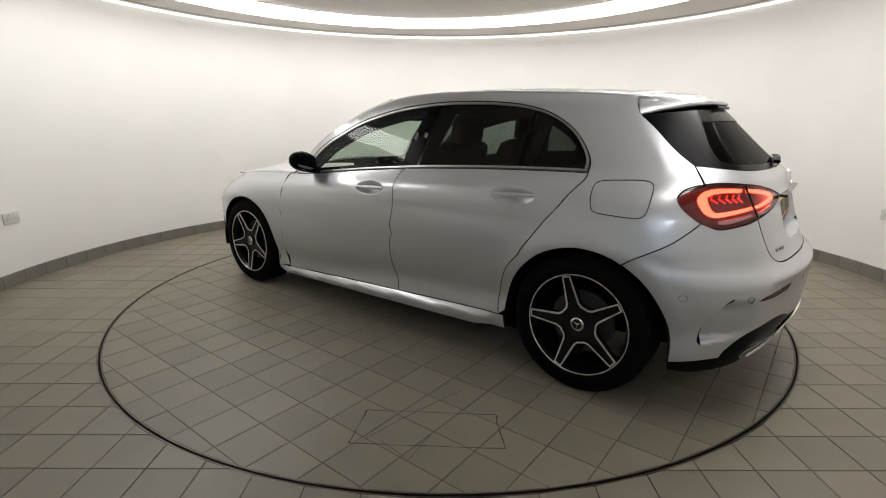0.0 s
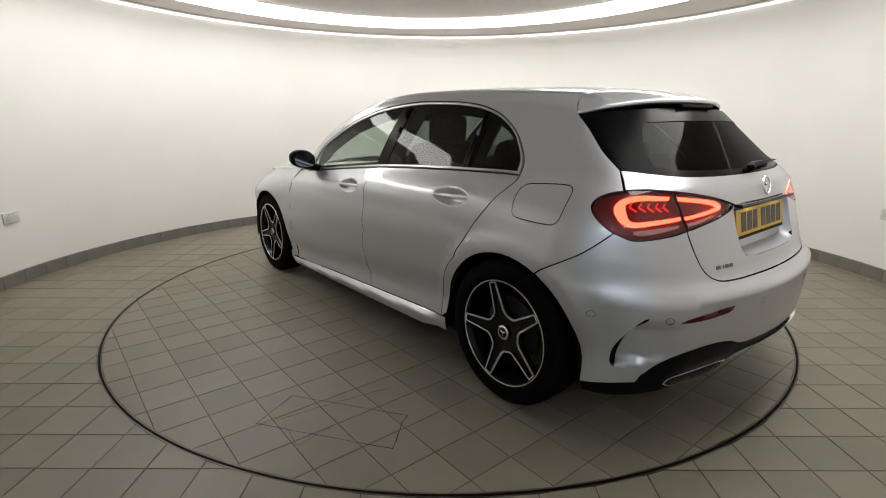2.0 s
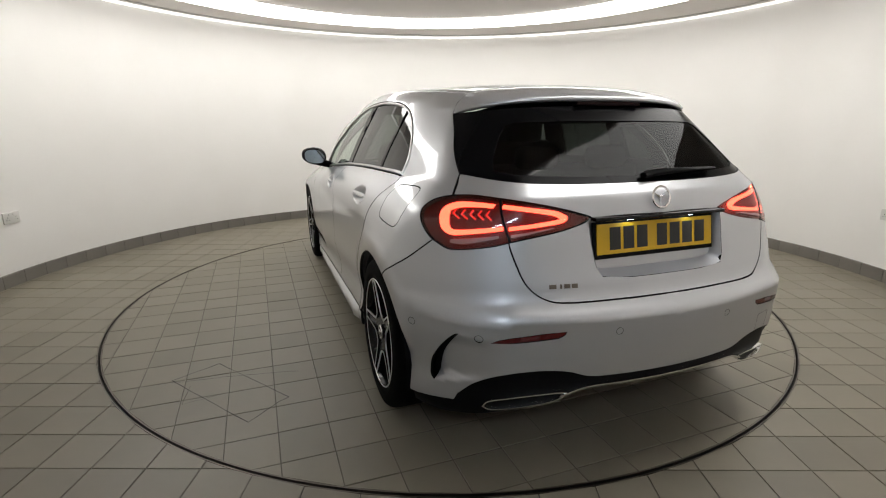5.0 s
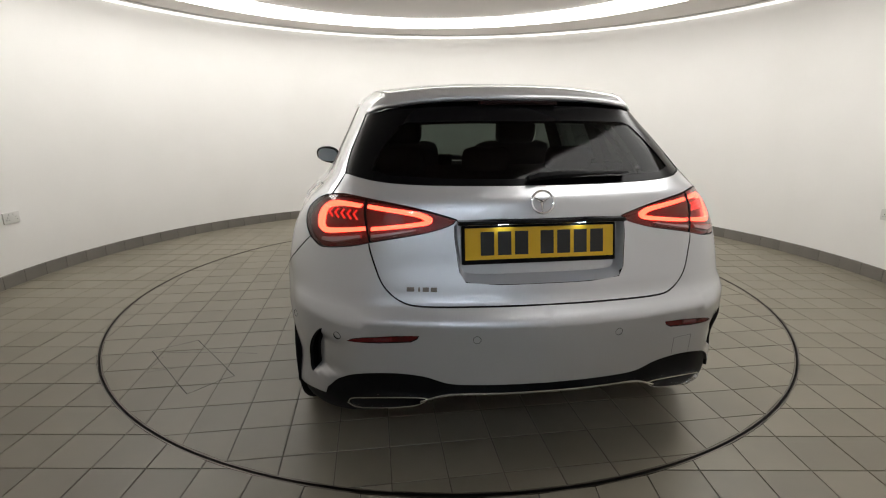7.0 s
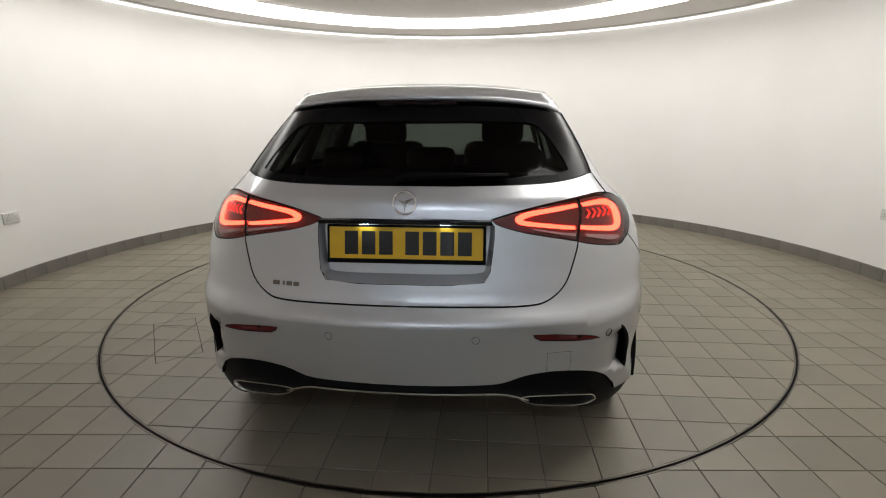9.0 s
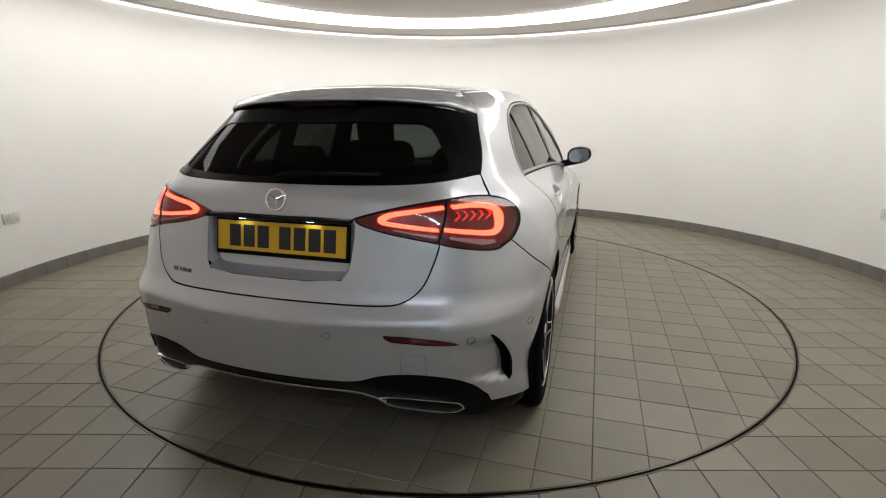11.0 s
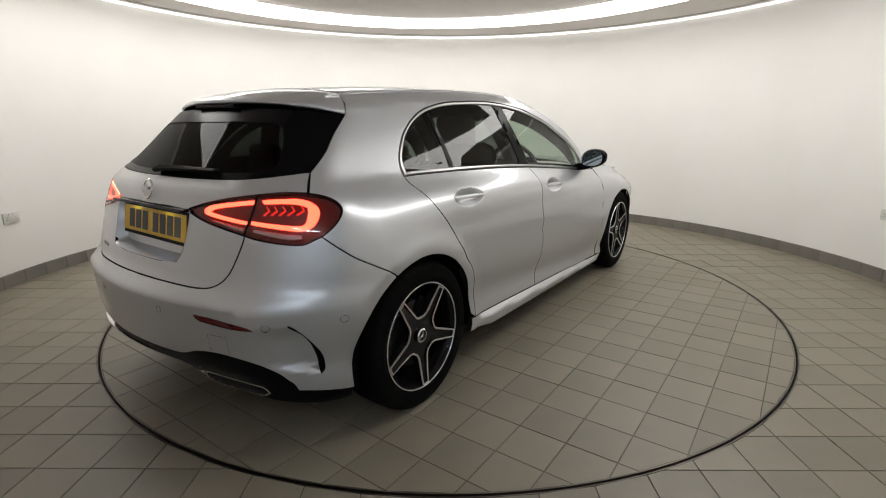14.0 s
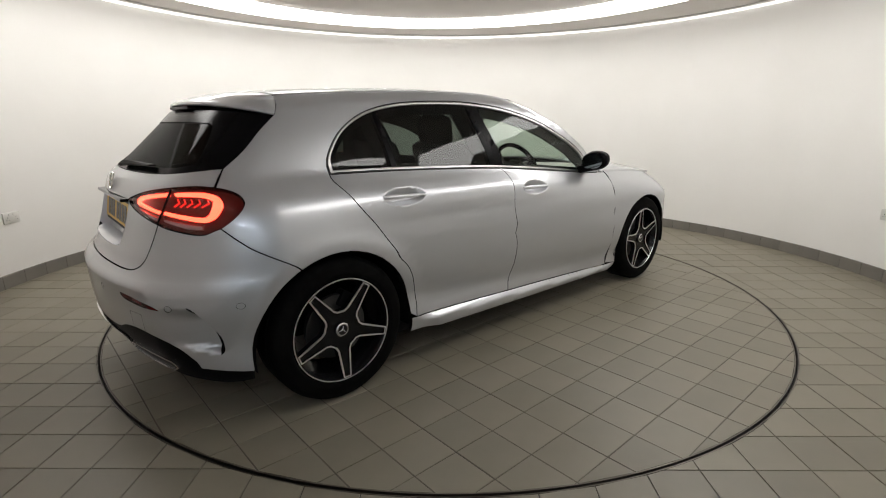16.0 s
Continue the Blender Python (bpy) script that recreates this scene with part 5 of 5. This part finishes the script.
def build_turntable():
    t = tagged(new("turntable"), "round tiled turntable flush with the floor, one cracked tile", "turntable")
    bm = bmesh.new()
    lathe(bm, [(0.001, -0.03), (DISC_R - 0.010, -0.03), (DISC_R - 0.010, -0.002), (0.001, -0.002)], 128)
    bmesh.ops.recalc_face_normals(bm, faces=bm.faces)
    part("deck", bm, M_GROUT_DISC, t, angle=30)
    bm = bmesh.new()
    lathe(bm, [(DISC_R - 0.011, -0.02), (DISC_R - 0.007, -0.02), (DISC_R - 0.007, 0.0005), (DISC_R - 0.011, 0.0005)], 180)
    bmesh.ops.recalc_face_normals(bm, faces=bm.faces)
    part("edge_band", bm, M_STEEL, t, "worn dark steel edge band", angle=30)
    rim = lambda p: (DISC_R - 0.013) - math.hypot(*p)
    k = range(-13, 13)
    # seen most closely: the ring outside the car's shadow
    centres = [(-0.1 + (i + 0.5) * PITCH, -0.001 + j * PITCH_X) for i in k for j in k]
    lay(t, centres, [rim], lambda x, y: math.hypot(x, y) > 1.15 and not (x > 1.35))
    # cracks: dark hairlines across the tiles beside the car
    def hair(pts, w=0.0055):
        bm = bmesh.new()
        rng = random.Random(len(pts))
        for (x0, y0), (x1, y1) in zip(pts, pts[1:]):
            n = 7
            d = Vector((x1 - x0, y1 - y0)).normalized()
            s = Vector((-d.y, d.x))
            prev = None
            for i in range(n + 1):
                f = i / n
                ww = w * rng.uniform(0.4, 1.0) / 2
                c = Vector((x0 + (x1 - x0) * f, y0 + (y1 - y0) * f)) + s * rng.uniform(-0.002, 0.002)
                cur = (bm.verts.new((*(c + s * ww), 0.0009)), bm.verts.new((*(c - s * ww), 0.0009)))
                if prev:
                    bm.faces.new((prev[0], prev[1], cur[1], cur[0]))
                prev = cur
        bmesh.ops.recalc_face_normals(bm, faces=bm.faces)
        if sum(f.normal.z for f in bm.faces) < 0:
            bmesh.ops.reverse_faces(bm, faces=bm.faces)
        part("crack", bm, M_GROUT, t, "thin dark crack in a tile")
    hair([(-0.791, 1.584), (-1.264, 1.262), (-1.29, 1.31), (-1.414, 1.438), (-0.906, 1.793), (-0.791, 1.584)])
    hair([(-0.93, 1.79), (-0.955, 1.55), (-1.0, 1.28), (-1.02, 1.20)], 0.0035)
    hair([(-0.99, 1.70), (-1.16, 1.72), (-1.13, 1.58), (-1.12, 1.50)], 0.0025)
    return t


def build_floor():
    bm = bmesh.new()
    # one sheet with a round well for the turntable
    lathe(bm, [(DISC_R + 0.002, -0.0035), (6.9, -0.0035), (6.9, -0.08), (DISC_R + 0.002, -0.08)], 180)
    bmesh.ops.recalc_face_normals(bm, faces=bm.faces)
    f = tagged(part("floor", bm, M_GROUT, None, angle=30), "beige square floor tiles with dark joints round the turntable", "floor", kind="structure")
    bm = bmesh.new()
    lathe(bm, [(0.001, -0.09), (DISC_R + 0.1, -0.09), (DISC_R + 0.1, -0.06), (0.001, -0.06)], 96)
    bmesh.ops.recalc_face_normals(bm, faces=bm.faces)
    tagged(part("turntable_well", bm, M_RUBBER_GAP, None, angle=30), "dark shallow well under the turntable", "floor", kind="structure")
    bm = bmesh.new()
    lathe(bm, [(DISC_R + 0.006, -0.03), (DISC_R + 0.010, -0.03), (DISC_R + 0.010, 0.0008), (DISC_R + 0.006, 0.0008)], 180)
    bmesh.ops.recalc_face_normals(bm, faces=bm.faces)
    tagged(part("trim_turntable", bm, M_STEEL, None, angle=30), "thin worn steel ring round the turntable", "trim", kind="structure")
    well = lambda p: math.hypot(*p) - (DISC_R + 0.012)
    wall = lambda p: (WALL_R - 0.004) - math.hypot(p[0] - WALL_C[0], p[1] - WALL_C[1])
    (hx0, hx1), hy = HALL_X, HALL_Y
    hall = lambda p: min(p[0] - hx0 - 0.004, hx1 - 0.004 - p[0], p[1] - hy - 0.004, -3.0 - p[1])
    ground = lambda p: max(wall(p), hall(p))
    centres = [(0.1128 + (i + 0.5) * PITCH_X, -2.122 + (j + 0.5) * PITCH) for i in range(-18, 18) for j in range(-20, 28)]
    lay(f, [c for c in centres if math.hypot(*c) > DISC_R - 0.2 and ground(c) > -0.15], [well, ground], lambda x, y: -3.0 < y < 0.9)


def build_skirting():
    ob = tagged(new("skirting"), "grey-beige ceramic skirting tiles along the curved wall", "baseboard", kind="structure")
    r1, r0, hgt = WALL_R - 0.001, WALL_R - 0.013, 0.102
    n = int((A1 - A0) * WALL_R / 0.204)
    st = (A1 - A0) / n
    me = None
    for i in range(n):
        a = A0 + (i + 0.5) * st
        if me is None:
            g = st / 2 - 0.0022 / WALL_R
            v, m = [], 4
            for j in range(m + 1):
                b = -g + 2 * g * j / m
                for r, z in ((r1, 0.0), (r0, 0.0), (r0, hgt - 0.004), (r0 + 0.004, hgt), (r1, hgt)):
                    v.append((r * math.cos(b), r * math.sin(b), z))
            f = []
            for j in range(m):
                for k in range(5):
                    f.append((j * 5 + k, j * 5 + (k + 1) % 5, (j + 1) * 5 + (k + 1) % 5, (j + 1) * 5 + k))
            f += [(4, 3, 2, 1, 0), tuple(m * 5 + k for k in range(5))]
            me = bpy.data.meshes.new("skirting_tile")
            me.from_pydata(v, [], f)
            me.materials.append(M_SKIRT)
        t = new("skirting_tile", me)
        t.parent = ob
        t.matrix_local = Matrix.Translation((*WALL_C, 0.0)) @ Matrix.Rotation(a, 4, "Z")
    bm = bmesh.new()
    lathe(bm, [(WALL_R - 0.0005, 0), (WALL_R - 0.009, 0), (WALL_R - 0.009, hgt - 0.003), (WALL_R - 0.0005, hgt - 0.003)], 160, (*WALL_C, 0), A0, A1)
    bmesh.ops.recalc_face_normals(bm, faces=bm.faces)
    part("skirting_bed", bm, M_GROUT, ob, angle=30)


def wall_socket(angle, z, wide):
    s = tagged(new("wall_socket"), "white plastic double power socket on the curved wall", "socket", group="wall sockets")
    s.matrix_world = Matrix.Translation((WALL_C[0] + WALL_R * math.cos(angle), WALL_C[1] + WALL_R * math.sin(angle), z)) @ Matrix.Rotation(angle + math.pi / 2, 4, "Z")
    bm = bmesh.new()
    box(bm, (-wide / 2, -0.001, -0.043), (wide / 2, 0.012, 0.043), 0.004)
    p = part("faceplate", bm, M_SOCKET, s, angle=40)
    for c in (-0.037, 0.037):
        for dx, dz, w, h in ((-0.011, -0.014, 0.008, 0.003), (0.011, -0.014, 0.008, 0.003), (0, 0.004, 0.004, 0.009)):
            bm = bmesh.new()
            box(bm, (c + dx - w / 2, 0.0118, dz - h / 2), (c + dx + w / 2, 0.0128, dz + h / 2))
            part("pin_slot", bm, M_SOCKET_HOLE, p)
        bm = bmesh.new()
        box(bm, (c * 0.5 - 0.007, 0.0115, 0.018), (c * 0.5 + 0.007, 0.016, 0.032), 0.001)
        part("switch", bm, M_SOCKET, p)


turntable = build_turntable()
build_floor()
build_skirting()
wall_socket(math.atan2(0.09 - WALL_C[1], -3.43 - WALL_C[0]), 0.523, 0.146)
wall_socket(math.atan2(0.16 - WALL_C[1], 3.47 - WALL_C[0]), 0.523, 0.146)


# ---- motion: the turntable turns evenly, the car with it ----
TURN0, RATE = 142.06, -6.25        # heading of the car in degrees, degrees a second
CAR_OFF = (-0.065, -0.016)


def motions():
    rows = [i * 0.5 for i in range(33)]
    walk(car, [(t, pose(0, 0, 0, 0, 0, TURN0 + RATE * t) @ pose(*CAR_OFF, 0)) for t in rows])
    walk(turntable, [(t, pose(0, 0, 0, 0, 0, TURN0 + RATE * t)) for t in rows])


motions()
